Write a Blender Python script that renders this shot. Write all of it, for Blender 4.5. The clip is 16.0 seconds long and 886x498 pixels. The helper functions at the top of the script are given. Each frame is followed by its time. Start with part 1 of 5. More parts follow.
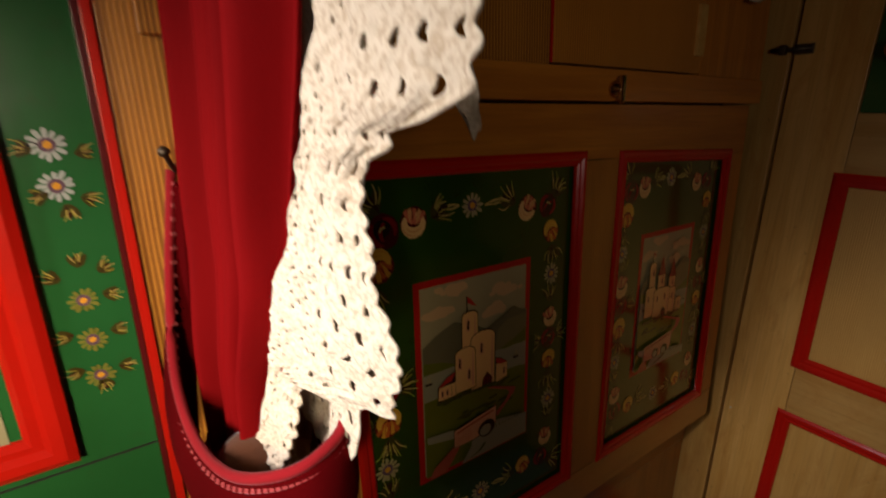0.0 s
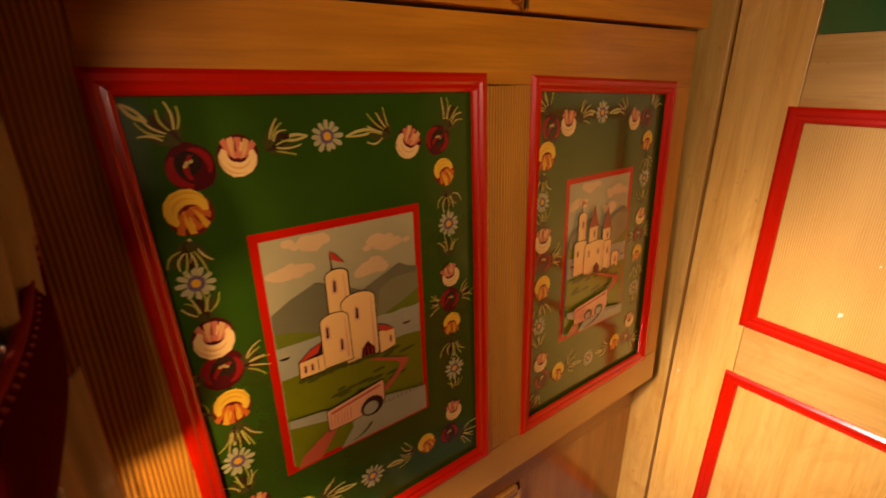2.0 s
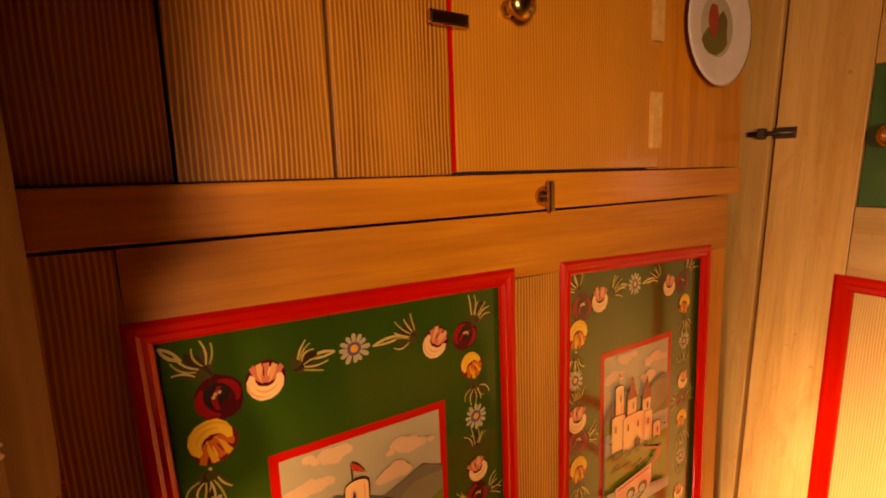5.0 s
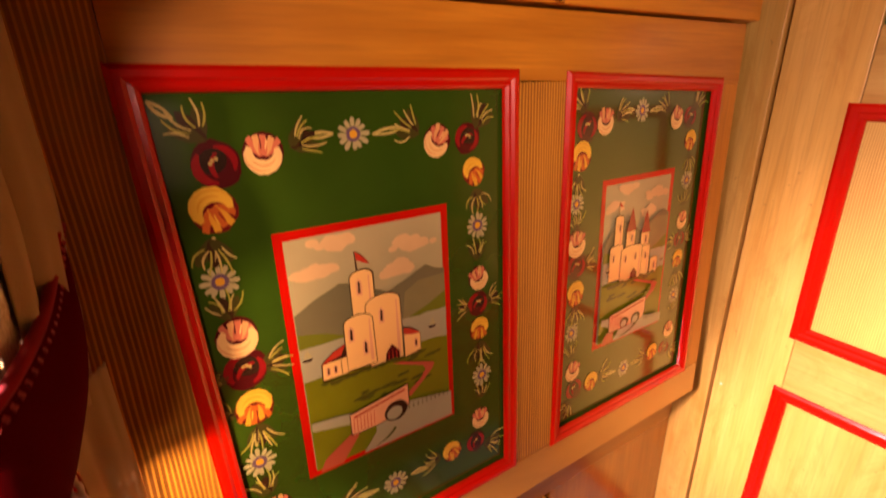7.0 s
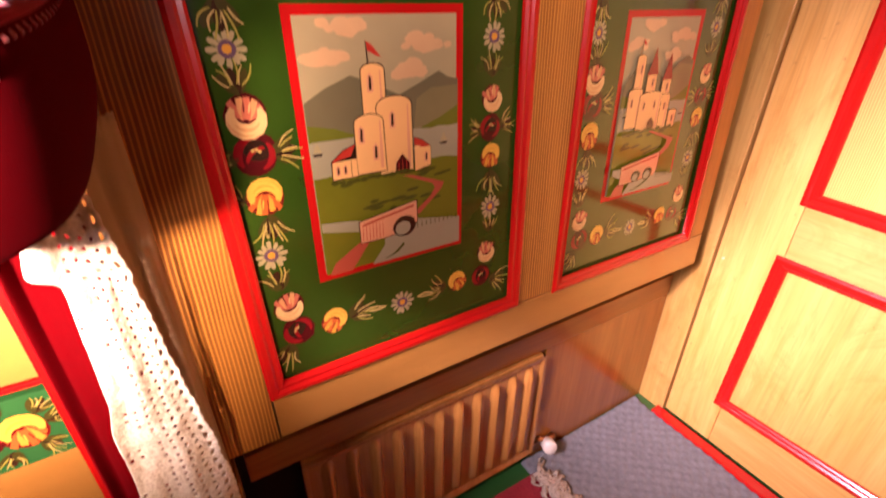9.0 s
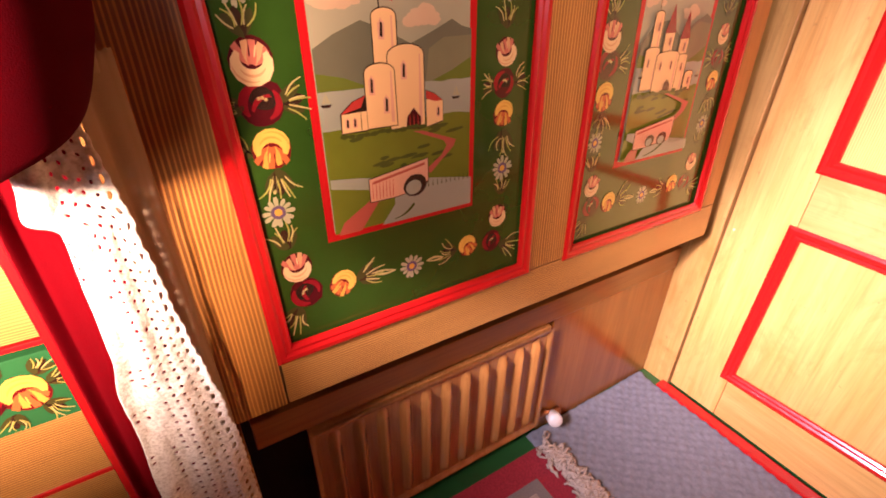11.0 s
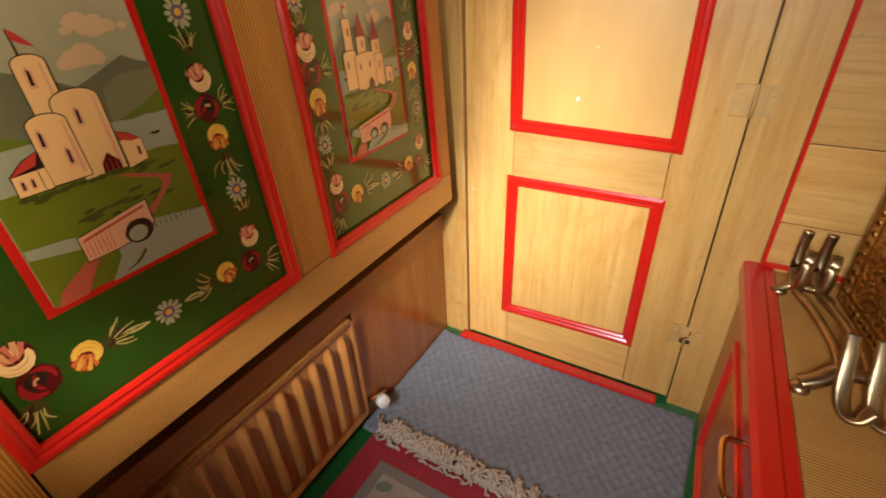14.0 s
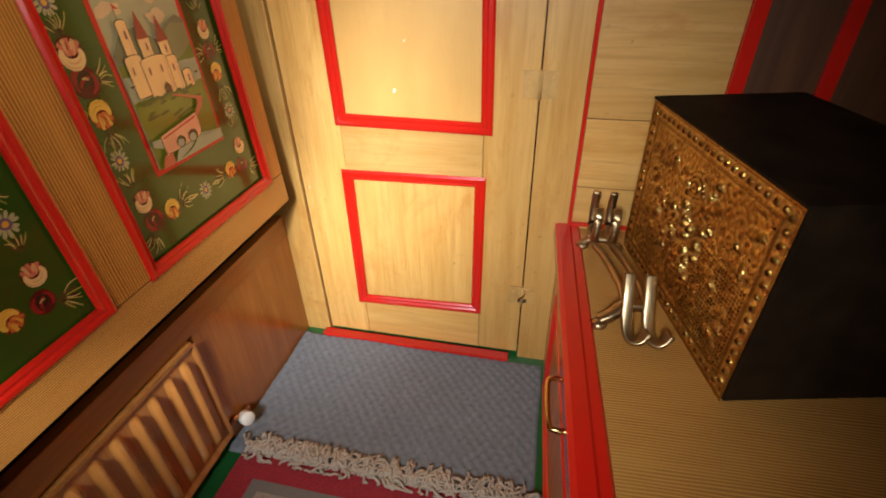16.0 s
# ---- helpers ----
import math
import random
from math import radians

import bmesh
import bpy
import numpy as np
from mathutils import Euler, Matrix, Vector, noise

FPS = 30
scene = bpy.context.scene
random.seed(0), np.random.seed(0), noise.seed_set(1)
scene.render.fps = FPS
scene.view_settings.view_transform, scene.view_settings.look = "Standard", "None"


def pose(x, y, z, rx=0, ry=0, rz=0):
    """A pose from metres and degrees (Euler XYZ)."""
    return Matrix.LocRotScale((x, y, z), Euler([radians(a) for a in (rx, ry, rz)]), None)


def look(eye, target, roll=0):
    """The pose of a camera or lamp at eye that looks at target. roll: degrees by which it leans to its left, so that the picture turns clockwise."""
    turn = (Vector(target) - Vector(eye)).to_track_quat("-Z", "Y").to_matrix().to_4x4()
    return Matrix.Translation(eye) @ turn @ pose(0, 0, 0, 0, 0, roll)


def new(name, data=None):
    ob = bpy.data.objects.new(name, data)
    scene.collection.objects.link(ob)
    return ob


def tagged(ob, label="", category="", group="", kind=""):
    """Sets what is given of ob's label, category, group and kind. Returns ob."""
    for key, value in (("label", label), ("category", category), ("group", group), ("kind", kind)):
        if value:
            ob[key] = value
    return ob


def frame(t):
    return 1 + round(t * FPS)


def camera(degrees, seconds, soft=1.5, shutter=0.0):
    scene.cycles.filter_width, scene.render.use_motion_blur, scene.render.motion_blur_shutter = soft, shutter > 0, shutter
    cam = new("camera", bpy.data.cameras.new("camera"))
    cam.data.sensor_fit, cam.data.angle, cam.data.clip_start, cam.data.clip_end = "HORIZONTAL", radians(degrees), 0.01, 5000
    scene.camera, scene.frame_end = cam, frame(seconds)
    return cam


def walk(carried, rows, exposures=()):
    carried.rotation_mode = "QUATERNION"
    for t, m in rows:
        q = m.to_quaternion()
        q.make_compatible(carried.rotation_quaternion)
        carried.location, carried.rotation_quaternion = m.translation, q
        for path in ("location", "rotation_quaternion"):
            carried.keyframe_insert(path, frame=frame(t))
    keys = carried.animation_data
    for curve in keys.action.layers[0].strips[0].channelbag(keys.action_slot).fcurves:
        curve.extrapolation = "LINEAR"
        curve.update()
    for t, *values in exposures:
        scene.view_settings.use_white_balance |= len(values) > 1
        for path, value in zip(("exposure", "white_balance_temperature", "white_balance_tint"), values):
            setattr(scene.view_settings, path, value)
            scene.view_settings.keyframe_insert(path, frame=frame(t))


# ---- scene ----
cam = camera(86.9, 16.0, soft=1.8, shutter=0.7)
PATH = [
    (0, (-0.010, 0.006, 1.143), (1.081, 1.581, 0.569), 0.1),
    (0.5, (0.020, 0.015, 1.117), (1.148, 1.545, 0.494), -0.2),
    (1, (0.068, 0.004, 1.109), (1.217, 1.513, 0.474), -0.7),
    (1.5, (0.115, 0.010, 1.092), (1.213, 1.522, 0.377), -1.0),
    (2, (0.156, 0.008, 1.085), (1.271, 1.514, 0.384), -0.5),
    (2.5, (0.185, -0.002, 1.090), (1.293, 1.522, 0.417), 1.1),
    (3, (0.199, 0.008, 1.125), (1.276, 1.583, 0.525), -1.6),
    (3.5, (0.199, 0.017, 1.198), (1.266, 1.663, 0.810), -2.3),
    (3.7, (0.195, 0.024, 1.215), (1.269, 1.676, 0.870), -1.9),
    (5.8, (0.182, 0.031, 1.184), (1.210, 1.699, 0.785), -0.6),
    (6, (0.179, 0.030, 1.168), (1.202, 1.690, 0.724), -0.7),
    (6.5, (0.174, 0.026, 1.118), (1.184, 1.654, 0.544), -1.0),
    (7, (0.170, 0.018, 1.078), (1.172, 1.606, 0.390), -1.1),
    (7.5, (0.166, 0.011, 1.046), (1.167, 1.575, 0.305), -0.3),
    (8, (0.158, 0.007, 1.017), (1.144, 1.545, 0.202), 0.4),
    (8.5, (0.148, -0.013, 0.980), (1.088, 1.503, 0.074), -0.1),
    (9, (0.138, -0.018, 0.955), (1.058, 1.473, -0.011), 0.7),
    (9.2, (0.136, -0.010, 0.945), (1.050, 1.460, -0.056), 0.9),
    (11.5, (0.125, -0.008, 0.915), (1.036, 1.444, -0.116), 0.9),
    (12, (0.135, -0.000, 0.906), (1.101, 1.392, -0.157), -0.3),
    (12.5, (0.143, -0.005, 0.905), (1.232, 1.283, -0.168), -1.1),
    (13, (0.146, -0.037, 0.923), (1.415, 1.087, -0.139), -3.0),
    (13.5, (0.148, -0.069, 0.937), (1.531, 0.932, -0.104), -3.3),
    (14, (0.148, -0.086, 0.941), (1.604, 0.814, -0.095), -2.9),
    (14.5, (0.156, -0.102, 0.947), (1.658, 0.695, -0.105), -3.1),
    (15, (0.161, -0.127, 0.956), (1.780, 0.325, -0.128), -1.1),
    (15.5, (0.159, -0.150, 0.961), (1.806, 0.193, -0.120), -1.1),
    (16, (0.156, -0.148, 0.959), (1.782, 0.237, -0.141), -1.6),
]
EXPOSURES = [(0.0, -4.0, 6200, 21), (0.5, -4.2, 6100, 20), (1.0, -3.4, 6600, 22), (1.5, -2.1, 7300, 24), (2.0, -1.15, 8000, 34), (3.5, -0.6, 9800, 56), (6.0, -0.5, 9500, 54),
             (7.0, -0.4, 8000, 57), (8.0, -0.38, 7100, 62), (9.0, -0.2, 6300, 60), (11.5, -0.1, 5800, 55), (12.5, -0.38, 5600, 40), (13.5, -0.78, 5500, 16), (16.0, -0.8, 5500, 11)]
walk(cam, [(t, look(eye, target, roll)) for t, eye, target, roll in PATH], EXPOSURES)

# ---- daylight ----
world = bpy.data.worlds.new("sky")
scene.world = world
world.use_nodes = True
wt = world.node_tree
sky = wt.nodes.new("ShaderNodeTexSky")
sky.sky_type, sky.sun_disc = "NISHITA", False
sky.sun_elevation, sky.sun_rotation = radians(35), radians(200)
wt.links.new(sky.outputs[0], wt.nodes["Background"].inputs[0])
wt.nodes["Background"].inputs[1].default_value = 0.05


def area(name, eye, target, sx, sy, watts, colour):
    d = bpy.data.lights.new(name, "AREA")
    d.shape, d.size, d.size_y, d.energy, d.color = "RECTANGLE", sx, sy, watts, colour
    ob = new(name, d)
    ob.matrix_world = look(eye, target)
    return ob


# daylight: through the open stern doors past the curtain to the end door, and through a small side window; two narrow
# fill lamps are added
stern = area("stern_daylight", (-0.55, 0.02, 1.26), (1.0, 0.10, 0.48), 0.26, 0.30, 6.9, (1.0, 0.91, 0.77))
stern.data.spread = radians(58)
# added lamp, a narrow beam that brightens only the curtain and lace
curtain_fill = area("curtain_fill_lamp", (-0.62, 0.10, 1.34), (0.03, 0.29, 1.04), 0.16, 0.20, 10.0, (1.0, 0.92, 0.82))
curtain_fill.data.spread = radians(42)
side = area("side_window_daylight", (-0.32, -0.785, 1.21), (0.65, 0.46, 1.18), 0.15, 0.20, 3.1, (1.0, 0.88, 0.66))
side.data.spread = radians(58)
# added fill for the aft boards and lower lace; the wall has no window here
aft_fill = area("aft_fill_lamp", (-0.58, -0.73, 1.28), (-0.18, 0.48, 0.89), 0.20, 0.15, 14.5, (1.0, 0.84, 0.52))
aft_fill.data.spread = radians(35)


# ---- materials ----
def ramp(nt, src, stops):
    r = nt.nodes.new("ShaderNodeValToRGB")
    el = r.color_ramp.elements
    el[0].position, el[0].color = stops[0][0], (*stops[0][1], 1)
    el[1].position, el[1].color = stops[-1][0], (*stops[-1][1], 1)
    for p, c in stops[1:-1]:
        e = el.new(p)
        e.color = (*c, 1)
    nt.links.new(src, r.inputs[0])
    return r.outputs[0]


def mix(nt, fac, a, b, blend="MIX"):
    m = nt.nodes.new("ShaderNodeMix")
    m.data_type, m.blend_type = "RGBA", blend
    for sock, v in ((m.inputs[0], fac), (m.inputs[6], a), (m.inputs[7], b)):
        if hasattr(v, "links"):
            nt.links.new(v, sock)
        elif isinstance(v, tuple):
            sock.default_value = (*v, 1)
        else:
            sock.default_value = v
    return m.outputs[2]


def noise_out(nt, scale, stretch=(1, 1, 1), detail=4.0, rough=0.55, distort=0.0, coord="Object"):
    tc = nt.nodes.new("ShaderNodeTexCoord")
    mp = nt.nodes.new("ShaderNodeMapping")
    mp.inputs["Scale"].default_value = stretch
    n = nt.nodes.new("ShaderNodeTexNoise")
    n.inputs["Scale"].default_value, n.inputs["Detail"].default_value = scale, detail
    n.inputs["Roughness"].default_value, n.inputs["Distortion"].default_value = rough, distort
    nt.links.new(tc.outputs[coord], mp.inputs[0])
    nt.links.new(mp.outputs[0], n.inputs[0])
    return n.outputs[0]


def base(name, rough=0.5, metal=0.0, coat=0.0, spec=0.5):
    m = bpy.data.materials.new(name)
    m.use_nodes = True
    b = m.node_tree.nodes["Principled BSDF"]
    b.inputs["Roughness"].default_value, b.inputs["Metallic"].default_value = rough, metal
    b.inputs["Coat Weight"].default_value, b.inputs["Coat Roughness"].default_value = coat, 0.12
    b.inputs["Specular IOR Level"].default_value = spec
    return m, m.node_tree, b


def bump(nt, b, src, strength=0.3, dist=0.002):
    n = nt.nodes.new("ShaderNodeBump")
    n.inputs["Strength"].default_value, n.inputs["Distance"].default_value = strength, dist
    nt.links.new(src, n.inputs["Height"])
    nt.links.new(n.outputs[0], b.inputs["Normal"])


def painted(name, colour, rough=0.28, vary=0.25, coat=0.25, dirt=(0.05, 0.03, 0.015), dirt_amount=0.35, relief=0.12):
    """Gloss paint, brushed, with faint stains and wear."""
    m, nt, b = base(name, rough, 0, coat)
    big = noise_out(nt, 6.0, detail=5)
    fine = noise_out(nt, 70.0, detail=4)
    dark = tuple(c * (1 - vary) for c in colour)
    c = mix(nt, ramp(nt, big, [(0.3, (0, 0, 0)), (0.7, (1, 1, 1))]), dark, colour)
    stain = ramp(nt, noise_out(nt, 14.0, detail=8, rough=0.7, distort=0.6), [(0.56, (0, 0, 0)), (0.8, (dirt_amount,) * 3)])
    c = mix(nt, stain, c, dirt)
    nt.links.new(c, b.inputs["Base Color"])
    nt.links.new(ramp(nt, fine, [(0.3, (rough * 0.92,) * 3), (0.75, (min(1, rough * 1.18),) * 3)]), b.inputs["Roughness"])
    bump(nt, b, fine, relief, 0.001)
    return m


def wood(name, light, dark, axis=2, rough=0.38, coat=0.18, knots=True, wear=0.0):
    """Varnished, hand-grained boards; the grain runs along the given axis."""
    m, nt, b = base(name, rough, 0, coat)
    s = [1.0, 1.0, 1.0]
    s[axis] = 0.07
    oi = nt.nodes.new("ShaderNodeObjectInfo")
    long = noise_out(nt, 42.0, tuple(s), detail=6, rough=0.6, distort=0.4)
    s2 = [1.0, 1.0, 1.0]
    s2[axis] = 0.03
    fine = noise_out(nt, 260.0, tuple(s2), detail=3)
    big = noise_out(nt, 5.0, detail=4)
    c = mix(nt, ramp(nt, long, [(0.35, (0, 0, 0)), (0.66, (1, 1, 1))]), dark, light)
    c = mix(nt, ramp(nt, fine, [(0.5, (0, 0, 0)), (0.8, (0.45, 0.45, 0.45))]), c, tuple(x * 0.5 for x in dark))
    c = mix(nt, ramp(nt, big, [(0.35, (0.35, 0.35, 0.35)), (0.65, (0, 0, 0))]), c, tuple(x * 0.7 for x in light))
    if knots:
        k = ramp(nt, noise_out(nt, 11.0, detail=6, rough=0.75, distort=1.2), [(0.66, (0, 0, 0)), (0.76, (0.6, 0.6, 0.6))])
        c = mix(nt, k, c, tuple(x * 0.35 for x in dark))
    if wear:
        s3 = [1.0, 1.0, 1.0]
        s3[axis] = 0.35
        k = ramp(nt, noise_out(nt, 13.0, tuple(s3), detail=8, rough=0.72, distort=0.8), [(0.52, (0, 0, 0)), (0.66, (wear, wear, wear))])
        c = mix(nt, k, c, (dark[0] * 0.80, dark[1] * 0.62, dark[2] * 0.40))
        spot = ramp(nt, noise_out(nt, 75.0, detail=3, rough=0.5), [(0.70, (0, 0, 0)), (0.76, (0.5, 0.5, 0.5))])
        c = mix(nt, spot, c, tuple(x * 0.4 for x in dark))
    rnd = nt.nodes.new("ShaderNodeMapRange")
    rnd.inputs["To Min"].default_value, rnd.inputs["To Max"].default_value = 0.86, 1.1
    nt.links.new(oi.outputs["Random"], rnd.inputs[0])
    hsv = nt.nodes.new("ShaderNodeHueSaturation")
    nt.links.new(rnd.outputs[0], hsv.inputs["Value"])
    nt.links.new(c, hsv.inputs["Color"])
    nt.links.new(hsv.outputs[0], b.inputs["Base Color"])
    bump(nt, b, fine, 0.18, 0.0012)
    return m


def combed(name, light, dark, across=0, along=2, pitch=0.0046, rough=0.35):
    """Scumble glaze drawn with a graining comb: fine wavering lines, broken here and there."""
    m, nt, b = base(name, rough, 0, 0.3)
    tc = nt.nodes.new("ShaderNodeTexCoord")
    sep = nt.nodes.new("ShaderNodeSeparateXYZ")
    nt.links.new(tc.outputs["Object"], sep.inputs[0])
    st = [1.0, 1.0, 1.0]
    st[along] = 0.18
    wob = noise_out(nt, 20.0, tuple(st), detail=2)

    def op(kind, a, v):
        n = nt.nodes.new("ShaderNodeMath")
        n.operation = kind
        for sock, x in ((n.inputs[0], a), (n.inputs[1], v)):
            if hasattr(x, "links"):
                nt.links.new(x, sock)
            else:
                sock.default_value = x
        return n.outputs[0]
    pos = op("ADD", sep.outputs[across], op("MULTIPLY", wob, 0.012))
    wave = op("SINE", op("MULTIPLY", pos, 2 * math.pi / pitch), 0.0)
    line = ramp(nt, wave, [(0.0, (0, 0, 0)), (0.75, (1, 1, 1))])
    fade = ramp(nt, noise_out(nt, 16.0, tuple(st), detail=5, rough=0.65), [(0.30, (0.45, 0.45, 0.45)), (0.6, (0.95, 0.95, 0.95))])
    c = mix(nt, mix(nt, fade, (1.0, 1.0, 1.0), line), dark, light)
    big = ramp(nt, noise_out(nt, 6.0, detail=4), [(0.35, (0.3, 0.3, 0.3)), (0.65, (0, 0, 0))])
    c = mix(nt, big, c, tuple(x * 0.6 for x in light))
    nt.links.new(c, b.inputs["Base Color"])
    bump(nt, b, line, 0.15, 0.0008)
    return m


def plain(name, colour, rough=0.5, metal=0.0, vary=0.2, scale=40.0, relief=0.2, coat=0.0):
    m, nt, b = base(name, rough, metal, coat)
    n = noise_out(nt, scale, detail=5)
    nt.links.new(mix(nt, ramp(nt, n, [(0.3, (0, 0, 0)), (0.7, (1, 1, 1))]), tuple(c * (1 - vary) for c in colour), colour), b.inputs["Base Color"])
    bump(nt, b, n, relief, 0.002)
    return m


OCHRE, BROWN = (0.64, 0.235, 0.020), (0.42, 0.130, 0.009)
M_wood = wood("varnished_pine_upright", OCHRE, BROWN, 2)
M_woodx = wood("varnished_pine_level", OCHRE, BROWN, 0)
M_woody = wood("pale_pine_level", (0.68, 0.40, 0.115), (0.53, 0.28, 0.055), 1, wear=0.45)
M_door = wood("pale_varnished_door_pine", (0.72, 0.43, 0.12), (0.57, 0.30, 0.058), 2, wear=0.45)
M_brown = wood("brown_grained_board", (0.42, 0.150, 0.018), (0.30, 0.095, 0.010), 2, 0.24, 0.35, False)
M_brownx = wood("brown_grained_rail", (0.44, 0.160, 0.018), (0.29, 0.095, 0.010), 0, 0.28, 0.3, False)
M_rad = wood("grained_radiator_enamel", (0.62, 0.27, 0.058), (0.44, 0.165, 0.028), 2, 0.17, 0.7, False)
M_combz = combed("combed_graining_upright", (0.64, 0.265, 0.032), (0.17, 0.045, 0.005), 0, 2, 0.0045)
M_combsoft = combed("combed_graining_faint", (0.64, 0.255, 0.028), (0.42, 0.14, 0.012), 0, 2, 0.0045)
M_combx = combed("combed_graining_level", (0.62, 0.29, 0.05), (0.26, 0.095, 0.013), 2, 0, 0.0033)
M_combtop = combed("combed_graining_shelf", (0.58, 0.31, 0.07), (0.26, 0.105, 0.018), 0, 1, 0.0044)
M_combdoor = combed("combed_graining_door", (0.70, 0.42, 0.115), (0.52, 0.27, 0.058), 1, 2, 0.0034)
M_red = painted("signal_red_gloss", (0.54, 0.012, 0.003), 0.22, 0.12, 0.3, dirt_amount=0.06, relief=0.0)
M_green = painted("deep_green_gloss", (0.026, 0.070, 0.005), 0.09, 0.3, 0.7, relief=0.02, dirt_amount=0.15)
M_green2 = painted("bright_green_gloss", (0.020, 0.125, 0.030), 0.2, 0.25, 0.4)
# near-black: shade put into the colour behind gaps and in the recess; also board joints
M_dark = plain("black_for_shade_and_joints", (0.012, 0.010, 0.008), 0.6)
# dark so the unseen ceiling and walls bounce little light; also the end wall's dark board
M_old = wood("dark_brown_boards", (0.12, 0.045, 0.012), (0.075, 0.026, 0.007), 2, 0.5, 0.1)


# ---- mesh helpers ----
def thing(name, label, category, kind="", m=None, group=""):
    ob = new(name)
    ob.empty_display_size = 0.05
    if m is not None:
        ob.matrix_world = m
    return tagged(ob, label, category, group, kind)


def finish(bm, name, material, smooth=False):
    bmesh.ops.recalc_face_normals(bm, faces=bm.faces)
    me = bpy.data.meshes.new(name)
    if smooth:
        for f in bm.faces:
            f.smooth = True
    bm.to_mesh(me)
    bm.free()
    for mt in (material if isinstance(material, (list, tuple)) else [material]):
        me.materials.append(mt)
    return me


def part(name, bm, material, parent=None, label="", smooth=False):
    ob = new(name, finish(bm, name, material, smooth))
    ob.parent = parent
    if label:
        ob["label"] = label
    return ob


def setting(name, bm, material, label, category, kind="structure", m=None):
    ob = new(name, finish(bm, name, material))
    if m is not None:
        ob.matrix_world = m
    return tagged(ob, label, category, "", kind)


def box(x0, x1, y0, y1, z0, z1, bev=0.0015, bm=None, mat_index=0):
    out = bm or bmesh.new()
    vs = [out.verts.new((x, y, z)) for x in (x0, x1) for y in (y0, y1) for z in (z0, z1)]
    quads = ((0, 1, 3, 2), (4, 6, 7, 5), (0, 4, 5, 1), (2, 3, 7, 6), (0, 2, 6, 4), (1, 5, 7, 3))
    fs = [out.faces.new([vs[i] for i in q]) for q in quads]
    for f in fs:
        f.material_index = mat_index
    if bev:
        es = {e for f in fs for e in f.edges}
        bmesh.ops.bevel(out, geom=list(es), offset=bev, segments=2, profile=0.6, affect="EDGES")
    return out


def strip(points, section, closed=False, bm=None, up=None):
    """Sweeps a section of (side, rise) pairs along points; sides are mitred. up: the rise direction."""
    out = bm or bmesh.new()
    pts = [Vector(p) for p in points]
    n = len(pts)
    rings = []
    for i, p in enumerate(pts):
        a = pts[i - 1] if (closed or i) else None
        b = pts[(i + 1) % n] if (closed or i < n - 1) else None
        d1 = (p - a).normalized() if a is not None else None
        d2 = (b - p).normalized() if b is not None else None
        d1, d2 = d1 or d2, d2 or d1
        d = (d1 + d2).normalized()
        u = Vector(up) if up else (Vector((0, 0, 1)) if abs(d.z) < 0.9 else Vector((1, 0, 0)))
        s = d.cross(u).normalized()
        u = s.cross(d).normalized()
        k = 1 / max(0.35, d.dot(d1))
        rings.append([out.verts.new(p + s * (a2 * k) + u * r) for a2, r in section])
    m = len(section)
    for i in range(n if closed else n - 1):
        r0, r1 = rings[i], rings[(i + 1) % n]
        for j in range(m):
            out.faces.new((r0[j], r0[(j + 1) % m], r1[(j + 1) % m], r1[j]))
    if not closed:
        out.faces.new(rings[0][::-1])
        out.faces.new(rings[-1])
    return out


def tube(points, r, sides=8, closed=False, bm=None, up=None):
    sec = [(r * math.cos(2 * math.pi * k / sides), r * math.sin(2 * math.pi * k / sides)) for k in range(sides)]
    return strip(points, sec, closed, bm, up)


def lathe(profile, seg=20, bm=None, m=None):
    """Turns (radius, height) pairs round z."""
    out = bm or bmesh.new()
    rings = []
    for r, h in profile:
        rings.append([out.verts.new((max(r, 1e-5) * math.cos(2 * math.pi * k / seg), max(r, 1e-5) * math.sin(2 * math.pi * k / seg), h)) for k in range(seg)])
    for a, b in zip(rings, rings[1:]):
        for k in range(seg):
            out.faces.new((a[k], a[(k + 1) % seg], b[(k + 1) % seg], b[k]))
    out.faces.new(rings[0][::-1])
    out.faces.new(rings[-1])
    if m is not None:
        bmesh.ops.transform(out, matrix=m, verts=[v for r in rings for v in r])
    return out


MOULD = [(0, 0), (0, 0.006), (0.004, 0.009), (0.009, 0.009), (0.012, 0.006), (0.016, 0.007), (0.019, 0.004), (0.020, 0)]


def moulding(parent, cor, wide, place, name="moulding", mt=None):
    """Four mitred pieces round a panel. cor: its outer corners, anticlockwise from the lower start; place(a, b, h) gives the point."""
    sgn = ((1, 1), (-1, 1), (-1, -1), (1, -1))
    for i in range(4):
        j = (i + 1) % 4
        bm = bmesh.new()
        rows = []
        for k in (i, j):
            (ca, cb), (sa, sb) = cor[k], sgn[k]
            rows.append([bm.verts.new(place(ca + sa * wide * q / 0.02, cb + sb * wide * q / 0.02, h)) for q, h in MOULD])
        for k in range(len(MOULD) - 1):
            bm.faces.new((rows[0][k], rows[0][k + 1], rows[1][k + 1], rows[1][k]))
        bm.faces.new(rows[0])
        bm.faces.new(rows[1][::-1])
        part(name, bm, mt or M_red, parent)


def corners(a0, a1, b0, b1):
    return [(a0, b0), (a1, b0), (a1, b1), (a0, b1)]


# ---- shell of the cabin ----
XE, YF, YB, ZC = 1.085, 0.54, -0.80, 1.80
setting("floor", box(-0.84, XE + 0.05, YB - 0.05, YF + 0.05, -0.04, 0, 0), M_green2, "green gloss painted floor boards beneath the mats", "floor")
setting("ceiling", box(-0.84, XE + 0.05, YB - 0.05, YF + 0.05, ZC, ZC + 0.04, 0), M_old, "unseen timber cabin ceiling, kept dark to limit bounce light", "ceiling")
